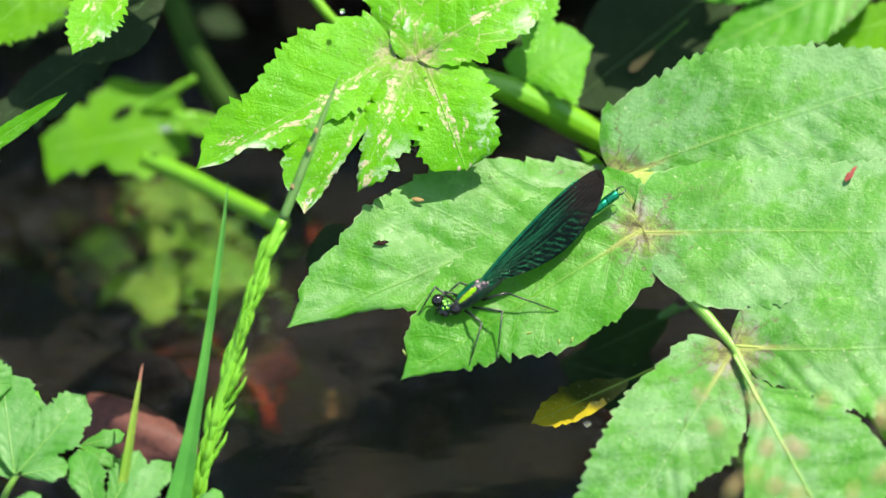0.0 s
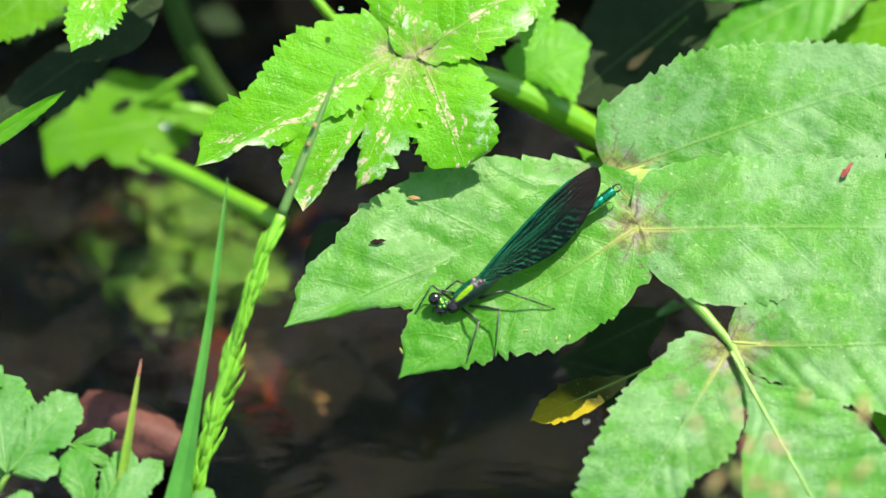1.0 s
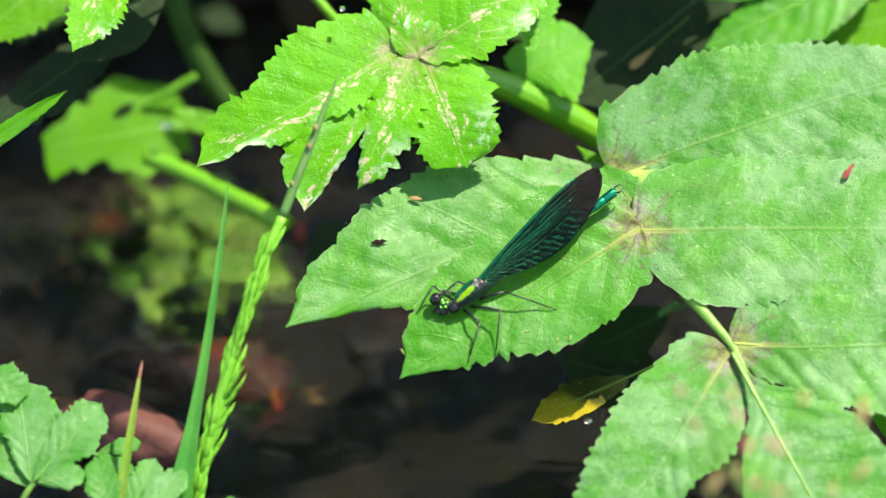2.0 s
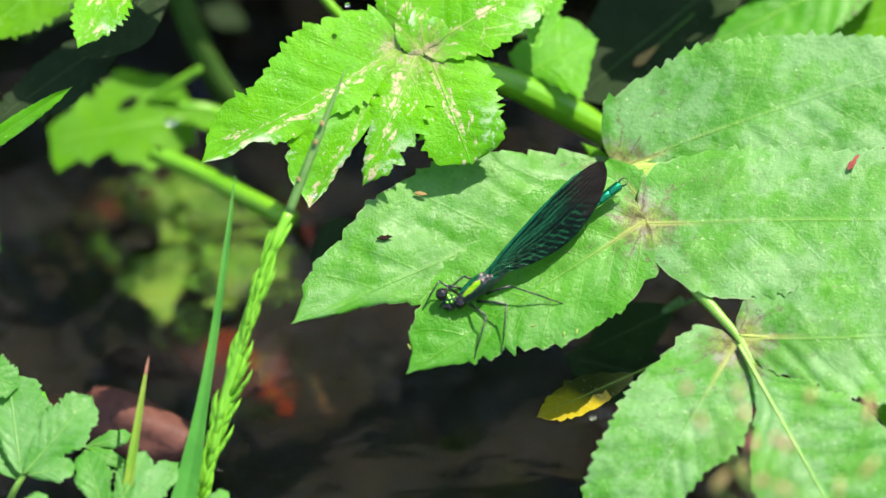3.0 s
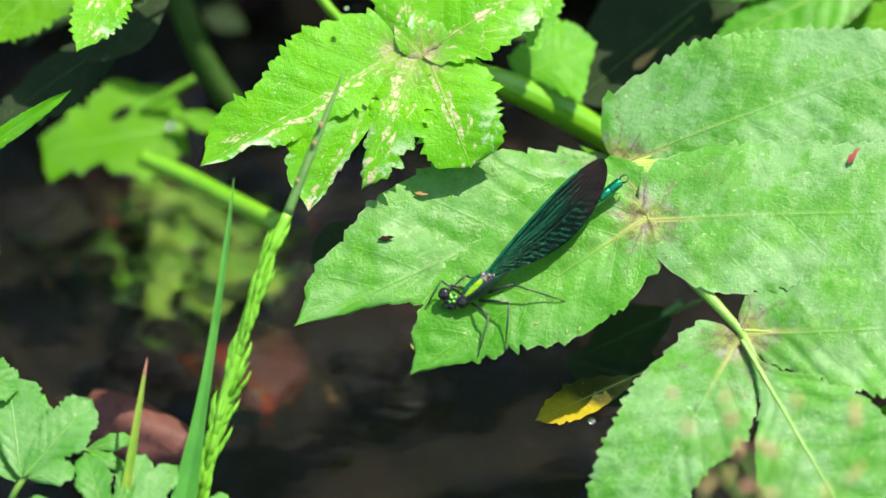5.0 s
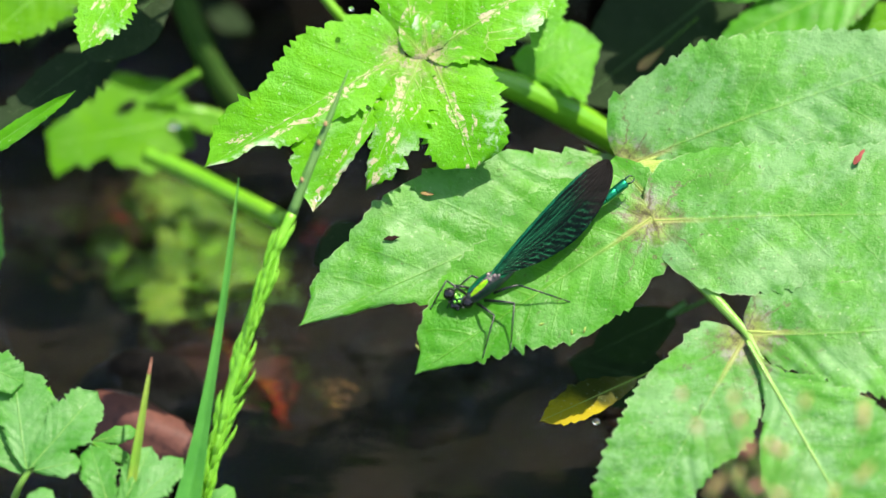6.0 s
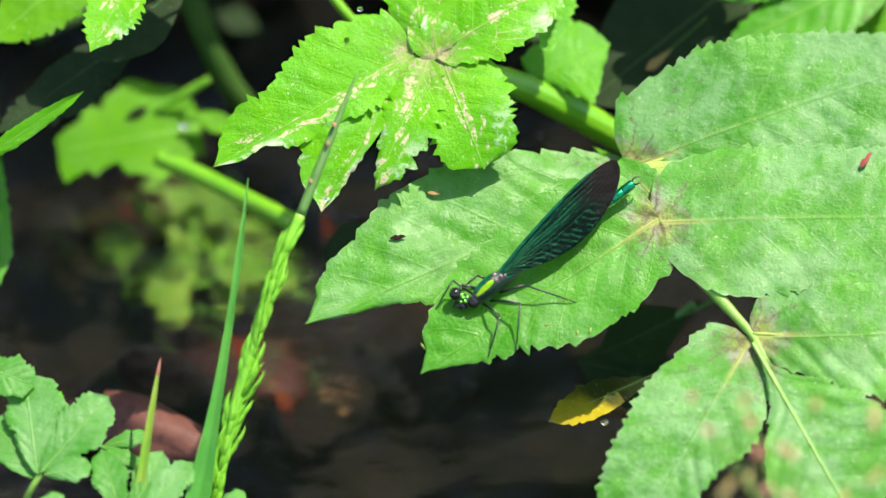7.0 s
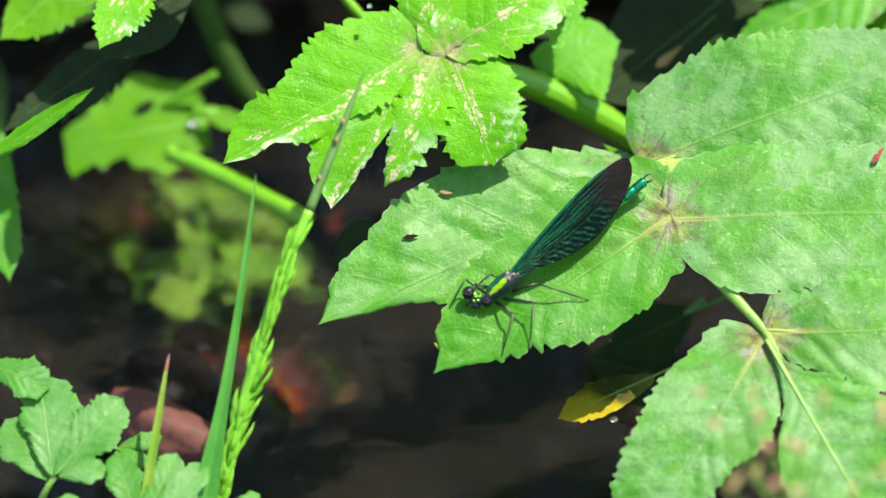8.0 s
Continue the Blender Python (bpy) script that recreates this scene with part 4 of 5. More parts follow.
seeds = [spikelet_mesh(8.8 * MM, 1.7 * MM, k) for k in range(4)]
seed_meshes = []
for k, bm in enumerate(seeds):
    first = part("spikelet", bm, GRASS_SEED, spike)
    seed_meshes.append(first.data)
    bpy.data.objects.remove(first)
rng = random.Random(9)
path = smooth_path([at(*p) - SPIKE for p in AXIS], 20)
for k in range(40):
    u = 0.04 + 0.46 * k / 39
    if u > 0.40 and k % 2:
        continue
    i = int(u * (len(path) - 2))
    p, d = path[i], (path[i + 1] - path[i]).normalized()
    side = rng.choice((-0.7, -0.25, 0.3, 0.8, 1.0, 1.1)) * rng.uniform(0.8, 1.2)
    lean = d + TOWARD.cross(d) * (-rng.choice((0.02, 0.05, 0.08, 0.11, 0.14, 0.18, 0.30)) * side) + TOWARD * rng.uniform(-0.1, 0.25)
    lean.normalize()
    zz = (TOWARD - lean * TOWARD.dot(lean)).normalized()
    m = Matrix((lean.cross(zz), lean, zz)).transposed().to_4x4()
    k2 = rng.uniform(0.75, 1.15) * (1.0 - 2.2 * max(0.0, u - 0.40))
    ob = new("spikelet", rng.choice(seed_meshes))
    ob.parent = spike
    ob.matrix_basis = Matrix.Translation(p + TOWARD.cross(d) * (-0.45 * MM * side) + TOWARD * 0.5 * MM) @ m @ Matrix.Rotation(rng.uniform(-0.5, 0.5), 4, "Y") @ Matrix.Scale(k2, 4)

# flower sprig close to the lens
FLOW = at(*(71.78, -63.22), 122)
sprig = thing("flower_sprig", FLOW, "pink and buff flower heads on thin green stems", "flower")
rng = random.Random(3)
BUDS = [((50.67, -28.44), 1.6, 80, 0), ((62, -33.44), 1.7, 70, 0), ((53.33, -35), 1.4, 100, 0), ((63.33, -39.33), 2.4, 60, 0), ((68, -38.56), 1.5, 80, 0),
        ((74.78, -30.11), 2.4, 75, 1), ((86.33, -32.56), 5.5, 85, 1), ((86.33, -44.33), 5.0, 48, 1), ((57.33, -46.56), 4.5, 50, 1), ((61.56, -44.44), 3.0, 75, 1),
        ((65.44, -46.56), 2.2, 20, 0), ((69.56, -48.11), 3.5, 160, 1), ((80.44, -48.11), 3.6, 85, 1), ((70.11, -39.89), 1.5, 60, 0), ((60.67, -29.33), 2.6, 80, 1)]
for (x, v), size, turn, buff in BUDS:
    p = at(x, v, 122 + rng.uniform(-10, 10)) - FLOW
    way = SIDE * math.cos(radians(turn)) + SLOPE * math.sin(radians(turn)) + TOWARD * rng.uniform(-0.3, 0.3)
    bm = bmesh.new()
    for q in range(4):
        off = Vector((rng.uniform(-1, 1), rng.uniform(-1, 1), rng.uniform(-1, 1))) * 0.35 * MM
        tube_mesh([p + off + way * (size * (f - 0.5) * MM) for f in (0, 0.3, 0.7, 1)], [0.22 * MM, 0.55 * MM, 0.5 * MM, 0.15 * MM], 6, 1.0, bm)
    part("flower_head", bm, FLOWER_BUFF if buff else FLOWER_PINK, sprig)
    foot = p - way * (size * 0.5 * MM)
    part("flower_stem", tube_mesh(smooth_path([foot, foot * 0.6 + SIDE * 1.5 * MM, foot * 0.2, Vector((0, 0, -0.02))], 5), [0.13 * MM] * 16, 6), STEM_PALE, sprig)

# water drops
for x, y, w0, r in ((-54.44, 24, -69, 1.2), (28.44, -34.33, 4, 0.8), (-26.22, 9.44, 2.5, 0.7), (-19.78, 46.78, -5, 0.6)):
    drop = part("water_drop", ball_mesh((0, 0, 0), (r * MM, r * MM, r * 0.7 * MM), None, 2), drop_shade(), None)
    drop.location = at(x, y, w0)
    tagged(drop, "small clear glinting water drop on a leaf", "drop")


# bank vegetation above and behind
def thicket(name, count, box, seed, label, material, size=(18, 34), rule=None):
    rg = random.Random(seed)
    verts, faces, uvs = [], [], []
    made = 0
    while made < count:
        p = Vector((rg.uniform(*box[0]), rg.uniform(*box[1]), rg.uniform(*box[2])))
        if rule and not rule(p):
            continue
        made += 1
        L = rg.uniform(*size) * MM
        m = Euler((rg.uniform(-0.7, 0.7), rg.uniform(-0.7, 0.7), rg.uniform(0, 6.3))).to_matrix()
        n0 = len(verts)
        for y, h, z in ((0, 0.04, 0), (0.25, 0.26, 0.05), (0.55, 0.3, 0.05), (0.8, 0.17, 0.0), (1.0, 0.01, -0.08)):
            for s in (-1, 0, 1):
                verts.append(p + m @ Vector((s * h * L, y * L, (z - 0.06 * (s == 0)) * L)))
                uvs.append((y, s))
        for i in range(4):
            for j in range(2):
                a = n0 + i * 3 + j
                faces.append((a, a + 1, a + 4, a + 3))
    me = bpy.data.meshes.new(name)
    me.from_pydata(verts, [], faces)
    layer = me.uv_layers.new(name="grid")
    for loop in me.loops:
        layer.data[loop.index].uv = uvs[loop.vertex_index]
    for f in me.polygons:
        f.use_smooth = True
    me.materials.append(material)
    return tagged(new(name, me), label, "foliage", kind="stuff")


# seen at the bank's edge; the higher leaves are unseen, added for shade
thicket("bank_foliage", 1000, ((-0.30, 0.30), (0.085, 0.40), (0.0, 0.36)), 5, "dense dark green leaves on the shaded far bank", LEAF_BANK_LIT,
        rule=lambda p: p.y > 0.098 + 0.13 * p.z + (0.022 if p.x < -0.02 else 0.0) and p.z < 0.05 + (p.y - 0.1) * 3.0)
thicket("near_foliage", 500, ((-0.7, 0.7), (-0.9, -0.45), (0.0, 0.35)), 6, "green leaves on the near bank behind the viewer's feet", LEAF_SHADED, rule=lambda p: p.z < 0.12 + (-0.45 - p.y))
# unseen wall of leaves added to keep sky out of the water's reflection
thicket("sky_screen_leaves", 3000, ((-3.2, 3.2), (1.1, 2.6), (0.2, 3.4)), 8, "unseen wall of dark leaves added to block the sky's reflection", LEAF_SHADED, size=(90, 170))

# unseen leaves added above the plants to cast shade on them
for n, (b, t, l, w0) in enumerate((((65.33, 81.22), (32.33, 67.33), 115, -33), ((-36.0, 70.0), (-58.0, 66.5), 60, -70), ((-22.0, 90.0), (-42.5, 87.0), 44, -58), ((66.67, 80.78), (46.56, 65.67), 80, -21), ((-51, 75.67), (-72.67, 58.44), 112, -15), ((-46, 74.56), (-62.44, 61.78), 70, -12))):
    h = [k * l / 9 for k in FULL]
    single_leaf("shade_caster", b, t, h, h, (w0, 0, 0), LEAF_MAIN, 140 + n, "unseen large green leaf added to cast shade below", teeth=12, sag=0.5)
single_leaf("side_leaf", (-93.78, 17.33), (-73.78, 30.78), (0.89, 1.56, 1.78, 1.67, 1.33, 0.89, 0), (0.89, 1.56, 1.78, 1.67, 1.33, 0.89, 0), (-8, 0, 0), LEAF_BRIGHT, 145, "narrow sunlit leaf edge over the dark leaf", teeth=10, tooth=0.6)
single_leaf("young_leaf", (-42.67, 22.89), (-52.89, 26.22), (0.44, 1.56, 2, 2.22, 1.78, 1.11, 0), (0.44, 1.33, 1.78, 2, 1.56, 0.89, 0), (-70, 0, -0.5), LEAF_YOUNG, 146, "small yellow-green leaf beside the ragged leaf", teeth=6)

leaflet(angelica, PIVOT, (45.11, 14.78), (31.33, 11.67), (0.22, 1.11, 1.67, 1.78, 1.56, 1.33, 0.67), (0.22, 1, 1.56, 1.89, 1.78, 1.44, 0.67), raised(-1.6), STEM_YELLOW, 150, "stipule", "pale yellow-green sheath at the leaflet bases",
        teeth=5, tooth=0.3, columns=5)
leaflet(angelica, PIVOT, (79.11, 13.3), (81.4, 16.4), (0.22, 0.6, 0.7, 0.35, 0.45, 0.3, 0), (0.22, 0.45, 0.6, 0.45, 0.3, 0.3, 0), raised(3.6), SPOT_RED, 151, "blemish", "small red withered patch", teeth=4, tooth=0.3, columns=4, sag=0.4)
leaflet(angelica, PIVOT, (-13.78, 1), (-10.44, 1.44), (0.11, 0.33, 0.56, 0.33, 0.44, 0.22, 0), (0.11, 0.22, 0.44, 0.56, 0.33, 0.22, 0), raised(0.05), STONE_BROWN, 152, "blemish", "small brown eaten spot", teeth=4, tooth=0.4, columns=4)
leaflet(angelica, PIVOT, (-6.22, 9.89), (-3.56, 9.56), (0.11, 0.33, 0.44, 0.44, 0.33, 0.22, 0), (0.11, 0.33, 0.44, 0.44, 0.33, 0.22, 0), raised(-1.1), LEAF_DEAD, 153, "blemish", "small brown eaten spot", teeth=4, tooth=0.4, columns=4)
leaflet(angelica, PIVOT, (42.67, 2.89), (31.78, 15.67), (1.11, 2.67, 3.78, 4.22, 4, 2.89, 0.89), (1.11, 2.67, 3.78, 4, 3.56, 2.44, 0.89), raised(-1.4), LEAF_MAIN, 154, teeth=6, tooth=0.5, columns=6)
for n, (b, t, l, up) in enumerate((((-4.67, 36.56), (-10.44, 43.44), 20, 0.6), ((-4.33, 36.78), (-6.22, 46.78), 22, 0.7), ((-5.44, 38.44), (0.67, 45.67), 20, 0.8))):
    h = [k * l / 9 for k in FULL]
    leaflet(scarred, HIGH, b, t, h, h, over(up), LEAF_FRESH, 160 + n, "inner_leaflet", teeth=6, tooth=0.6, columns=6, sag=1.4, fold=-0.06, pull=-0.4)
# dark sheet over the blade, for the darkness seen through a torn hole
leaflet(back_leaf, at(*(-50.44, 24.33), -76 - 0.5 * (-50.44, 24.33)[1]), (-64.89, 25.89), (-60.67, 28.11), (0.22, 0.67, 0.89, 0.89, 0.78, 0.56, 0), (0.22, 0.56, 0.67, 0.78, 0.67, 0.44, 0), (-73.6, 0, -0.5), STONE_DARK, 147, "hole_patch", "dark patch laid on the leaf for a torn hole",
        teeth=4, tooth=0.4, columns=4)

BACK_ROOT = at(-50.44, 24.33, -76 - 0.5 * 24.33)
stem("side_stalk", back_leaf, [(-53.2, 26.4, -84), (-48.5, 26.0, -84), (-43.0, 24.4, -86)], (0.8, 1.0, 1.0), STEM_GREEN, BACK_ROOT)
single_leaf("young_leaf", (48.0, 45.2), (45.6, 41.4), (0.2, 0.7, 1.0, 1.0, 0.8, 0.5, 0), (0.2, 0.7, 1.0, 1.0, 0.8, 0.5, 0), (-38, 0, -0.5), LEAF_YOUNG, 148, "small dull green leaf scrap on the bank", teeth=4)
bent = thing("bent_stem", at(38.0, -20.0, -40), "thin dark curved stem in the shade under the plant", "stem")
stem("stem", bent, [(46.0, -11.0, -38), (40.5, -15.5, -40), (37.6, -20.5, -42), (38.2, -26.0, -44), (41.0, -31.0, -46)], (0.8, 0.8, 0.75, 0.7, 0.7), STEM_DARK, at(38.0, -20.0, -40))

# a bent weed shoot under the water
SHOOT = at(*(-53.78, 0.11), level(-12)[0] - SLOPE.z / TOWARD.z * (-53.78, 0.11)[1])
shoot = thing("water_weed_shoot", SHOOT, "bent pale green shoot of water weed under the ripples", "weed")


def sunk(px, z):
    return (*px, level(z)[0] + level(z)[2] * px[1])


stem("shoot", shoot, [sunk((-62.44, 4.56), -9), sunk((-61.78, 1.78), -11), sunk((-58, -0.78), -13), sunk((-50.44, -2.33), -16), sunk((-42.67, -3.22), -20)], (0.7, 0.8, 0.9, 1.0, 1.0), LEAF_WEED, SHOOT)
leaflet(shoot, SHOOT, (-62, 3.67), (-64.33, 7.67), (0.44, 1.33, 1.67, 1.67, 1.33, 0.78, 0), (0.44, 1.11, 1.56, 1.56, 1.33, 0.78, 0), level(-8), LEAF_WEED, 171, "shoot_leaf", teeth=4, tooth=0.4, columns=5)


# ---- the damselfly ----
fly = thing("damselfly", PIVOT, "metallic green damselfly with dark closed wings perched on a leaflet", "damselfly")


def skin_of(ob):
    """Places on a leaflet's skin as (x, v, w) in millimetres."""
    out = []
    for q in ob.data.vertices:
        p = q.co + PIVOT - CENTRE
        w = p.dot(TOWARD) / MM
        k = MM * (1 - w * MM / RANGE)
        out.append((p.dot(SIDE) / k, p.dot(SLOPE) / k, w))
    return out


SKIN = skin_of(perch_leaflet)


def perch(x, v, up):
    """A place over the leaflet, up millimetres along its normal."""
    n = Vector((0.0, 0.387, 0.922))
    near = sorted(SKIN, key=lambda q: (q[0] - x) ** 2 + (q[1] - v) ** 2)[:5]
    w = sum(q[2] for q in near) / 5
    return at(x + n.x * up, v + n.y * up, w + n.z * up) - PIVOT


def body(px, up):
    return perch(px[0], px[1] - 0.387 * up, up)


TAIL = body((34.2, 10.9), 3.7)
NECK = body((2.33, -11.56), 2.5)
ALONG = (TAIL - NECK).normalized()
UPRIGHT = SLOPE * 0.387 + TOWARD * 0.922
UPRIGHT = (UPRIGHT - SIDE * 0.25 - ALONG * UPRIGHT.dot(ALONG)).normalized()
UPRIGHT = (UPRIGHT - ALONG * UPRIGHT.dot(ALONG)).normalized()
ACROSS = ALONG.cross(UPRIGHT).normalized()                 # to the insect's left
TURN = Matrix((ALONG, ACROSS, UPRIGHT)).transposed()


def bod(a, s, u):
    """Millimetres behind the neck, to the side and up, in the insect's own space."""
    k = 1.12 if a < 9 else 1.0
    return NECK + (ALONG * (a * 1.3 if a < 9 else a) + ACROSS * s * k + UPRIGHT * u * k) * MM


def ring_mesh(stations, sides=16):
    """A body of rings: (along, half width, half height, lift)."""
    bm = bmesh.new()
    rings = [[bm.verts.new(bod(a, w * math.cos(2 * math.pi * k / sides), z + h * math.sin(2 * math.pi * k / sides))) for k in range(sides)] for a, w, h, z in stations]
    for r, q in zip(rings, rings[1:]):
        for k in range(sides):
            bm.faces.new((r[k], r[(k + 1) % sides], q[(k + 1) % sides], q[k]))
    bm.faces.new(rings[0][::-1])
    bm.faces.new(rings[-1])
    return bm


THORAX = ((0.0, 0.5, 0.5, 0), (0.5, 0.95, 1.1, 0.1), (1.6, 1.35, 1.7, 0.3), (3.2, 1.55, 2.1, 0.5), (5.0, 1.5, 2.2, 0.4), (6.6, 1.25, 1.8, 0.1), (8.0, 0.95, 1.2, -0.2), (8.8, 0.75, 0.8, -0.2))
part("thorax", ring_mesh(THORAX),
     SHELL_GREY, fly, "blackish metallic thorax with grey sides")


def plate_mesh(a0, a1, s0, s1, lift=0.12):
    """A curved back plate between two angles from the top."""
    bm = bmesh.new()
    rows = []
    for i in range(9):
        f = i / 8
        a = a0 + (a1 - a0) * f
        w, h, z = (float(np.interp(a, [s[0] for s in THORAX], [s[q] for s in THORAX])) for q in (1, 2, 3))
        narrow = math.sin(math.pi * (0.12 + 0.8 * f)) ** 0.5
        mid, half = (s0 + s1) / 2, (s1 - s0) / 2 * narrow
        rows.append([bm.verts.new(bod(a, (w + lift) * math.sin(radians(mid + half * (2 * j / 6 - 1))), z + (h + lift) * math.cos(radians(mid + half * (2 * j / 6 - 1))))) for j in range(7)])
    for r, q in zip(rows, rows[1:]):
        for j in range(6):
            bm.faces.new((r[j], r[j + 1], q[j + 1], q[j]))
    return bm


part("back_stripe", plate_mesh(0.7, 4.0, 2, 36), SHELL_LIME, fly, "shining lime green back stripe")
part("back_plate", plate_mesh(0.8, 4.8, -60, -3), SHELL_TEAL, fly, "dark teal metallic back plate")
part("side_plate", plate_mesh(1.0, 6.2, 44, 80), SHELL_DARK, fly, "black-green side plate")
part("side_plate", plate_mesh(6.0, 7.6, 10, 60), SHELL_TEAL, fly, "green plate behind the wing roots")

# head, turned a little to the insect's left
HEAD = body((0.55, -11.2), 1.9)
HEAD_SIDE = (SIDE * 0.89 - SLOPE * 0.42 - TOWARD * 0.08).normalized()
HEAD_UP = (TOWARD * 0.80 + SLOPE * 0.55)
HEAD_UP = (HEAD_UP - HEAD_SIDE * HEAD_UP.dot(HEAD_SIDE)).normalized()
HEAD_BACK = HEAD_SIDE.cross(HEAD_UP).normalized()
if HEAD_BACK.dot(SLOPE) < 0:
    HEAD_BACK = -HEAD_BACK
HEAD_TURN = Matrix((HEAD_BACK, HEAD_SIDE, HEAD_UP)).transposed()


def skull(a, s, u):
    """Millimetres behind the middle of the head, to its side and up."""
    return HEAD + (HEAD_BACK * a + HEAD_SIDE * s + HEAD_UP * u) * MM


part("head", ball_mesh(skull(-0.1, 0, -0.2), (1.35 * MM, 2.1 * MM, 1.35 * MM), HEAD_TURN), SHELL_DARK, fly, "dark head with green facets")
part("neck", tube_mesh([skull(0.6, 0, -0.1), NECK.lerp(skull(0.6, 0, 0), 0.5), bod(0.6, 0, 0.2)], [0.6 * MM, 0.55 * MM, 0.8 * MM], 10), SHELL_GREY, fly, "short dark grey neck")
for s in (-1, 1):
    part("eye", ball_mesh(skull(-0.1, s * 2.0, 0.75), (1.32 * MM, 1.2 * MM, 1.3 * MM), HEAD_TURN), EYE_DARK, fly, "large black glossy eye")
    part("antenna", tube_mesh([skull(-0.9, s * 0.7, 0.6), skull(-1.6, s * 1.3, 1.0), skull(-2.6, s * 1.9, 1.3)], [0.1 * MM, 0.07 * MM, 0.025 * MM], 6), LEG_DARK, fly)
for a, s, u, r in ((0.15, -0.75, 0.92, 0.6), (-0.3, -0.25, 0.98, 0.5), (0.3, 0.45, 0.95, 0.4), (-0.75, 0.35, 0.8, 0.42), (-1.1, -0.35, 0.55, 0.4)):
    part("face_plate", ball_mesh(skull(a, s, u), (1.2 * r * MM, 1.15 * r * MM, 0.55 * r * MM), HEAD_TURN, 2), SHELL_FACE, fly, "bright metallic green face plate")
part("mouth", ball_mesh(skull(-1.15, 0.15, -0.45), (0.95 * MM, 1.25 * MM, 0.85 * MM), HEAD_TURN, 2), EYE_DARK, fly, "black mouth parts")
for s in (-1, 1):
    part("jaw", ball_mesh(skull(-1.7, 0.15 + s * 0.6, -0.4), (0.5 * MM, 0.35 * MM, 0.4 * MM), HEAD_TURN, 2), EYE_DARK, fly, "shiny black jaw")

# abdomen, segment by segment
LONG = (TAIL - NECK).length / MM
start = 11.0
for k in range(10):
    a0 = start + (LONG - start) * (k / 10) ** 0.92
    a1 = start + (LONG - start) * ((k + 1) / 10) ** 0.92
    r = 0.88 - 0.10 * math.sin(math.pi * k / 9) + (0.1 if k > 7 else 0)
    z = -0.2 - 0.5 * math.sin(math.pi * k / 9)
    z1 = -0.2 - 0.5 * math.sin(math.pi * (k + 1) / 9)
    part("abdomen_segment", ring_mesh(((a0 - 0.05, r * 0.93, r * 0.93, z), (a0 + 0.2, r, r, z), ((a0 + a1) / 2, r * 0.97, r * 0.97, (z + z1) / 2), (a1 - 0.2, r, r, z1), (a1, r * 0.9, r * 0.9, z1)), 14),
         SHELL_TEAL, fly, "bright metallic blue-green segment" if k > 7 else "")
for s in (-1, 1):
    part("clasper", tube_mesh([bod(LONG - 0.2, s * 0.3, 0.0), bod(LONG + 0.7, s * 0.75, 0.1), bod(LONG + 1.5, s * 0.7, 0.1), bod(LONG + 1.9, s * 0.25, 0.0)], [0.2 * MM, 0.18 * MM, 0.15 * MM, 0.1 * MM], 6), SHELL_DARK, fly)

# legs: hip on the thorax, knee, foot on the leaflet
for hip, knee, foot, up in (((1.2, 1.0, -1.3), (7.67, -14.56), (5.33, -22.33), 3.6), ((2.4, 1.3, -1.4), (11.67, -12.22), (10.67, -21.44), 4.2), ((4.2, 1.3, -1.2), (12.56, -8.67), (22.33, -12.22), 4.0),
                            ((1.0, -1.0, -1.2), (-1.56, -7.44), (-4.78, -12.89), 3.6), ((2.2, -1.4, -1.0), (0.2, -8.4), (-1.4, -12.6), 3.2), ((4.2, -1.5, -0.8), (3.3, -6.6), (0.3, -9.3), 2.8)):
    h, k, f = bod(*hip), body(knee, up), perch(foot[0], foot[1], 0.25)
    leg = part("leg", tube_mesh([h, h.lerp(k, 0.5) + UPRIGHT * 0.3 * MM, k], [0.32 * MM, 0.26 * MM, 0.2 * MM], 6), LEG_DARK, fly)
    part("shin", tube_mesh([k, k.lerp(f, 0.5) + UPRIGHT * 0.15 * MM, f.lerp(k, 0.12)], [0.19 * MM, 0.16 * MM, 0.12 * MM], 6), LEG_DARK, leg)
    part("foot", tube_mesh([f.lerp(k, 0.14), f, f + (f - k).normalized() * 0.8 * MM - UPRIGHT * 0.1 * MM], [0.12 * MM, 0.13 * MM, 0.07 * MM], 6), LEG_DARK, leg)
    bm = bmesh.new()
    for q in range(7):
        b = k.lerp(f, 0.12 + 0.1 * q)
        for s in (-1, 1):
            tube_mesh([b, b + (f - k).normalized() * 0.4 * MM + ACROSS * s * 0.55 * MM], [0.05 * MM, 0.02 * MM], 4, 1.0, bm)
    part("bristles", bm, LEG_DARK, leg)


# wings: span along X, leading edge towards +Y
def wing_place(length, width, seed, u, f):
    """A place on a wing: u along the span, f from the leading to the trailing edge."""
    front = length * 0.02 * math.sin(math.pi * u)
    back = -width * curve_of((0.08, 0.27, 0.51, 0.73, 0.90, 1.0, 1.03, 1.0, 0.94, 0.86, 0.77), u)
    if u > 0.74:
        close = math.sqrt(max(0.0, 1 - ((u - 0.74) / 0.26) ** 2.4))
        mid = front + 0.36 * (back - front)
        front, back = mid + (front - mid) * close, mid + (back - mid) * close
    x, y = length * u, front + (back - front) * f
    rib = 0.03 * math.cos(2 * math.pi * 9 * (f - 0.25 * u * u)) * min(1, u * 5)
    folds = 0.07 * math.sin(2 * math.pi * (u * 10 - f * f * 1.1)) * max(0, f - 0.45) * 2
    return Vector((x, y, rib + folds + 0.25 * noise.noise((x * 0.12, y * 0.2, seed)))) * MM


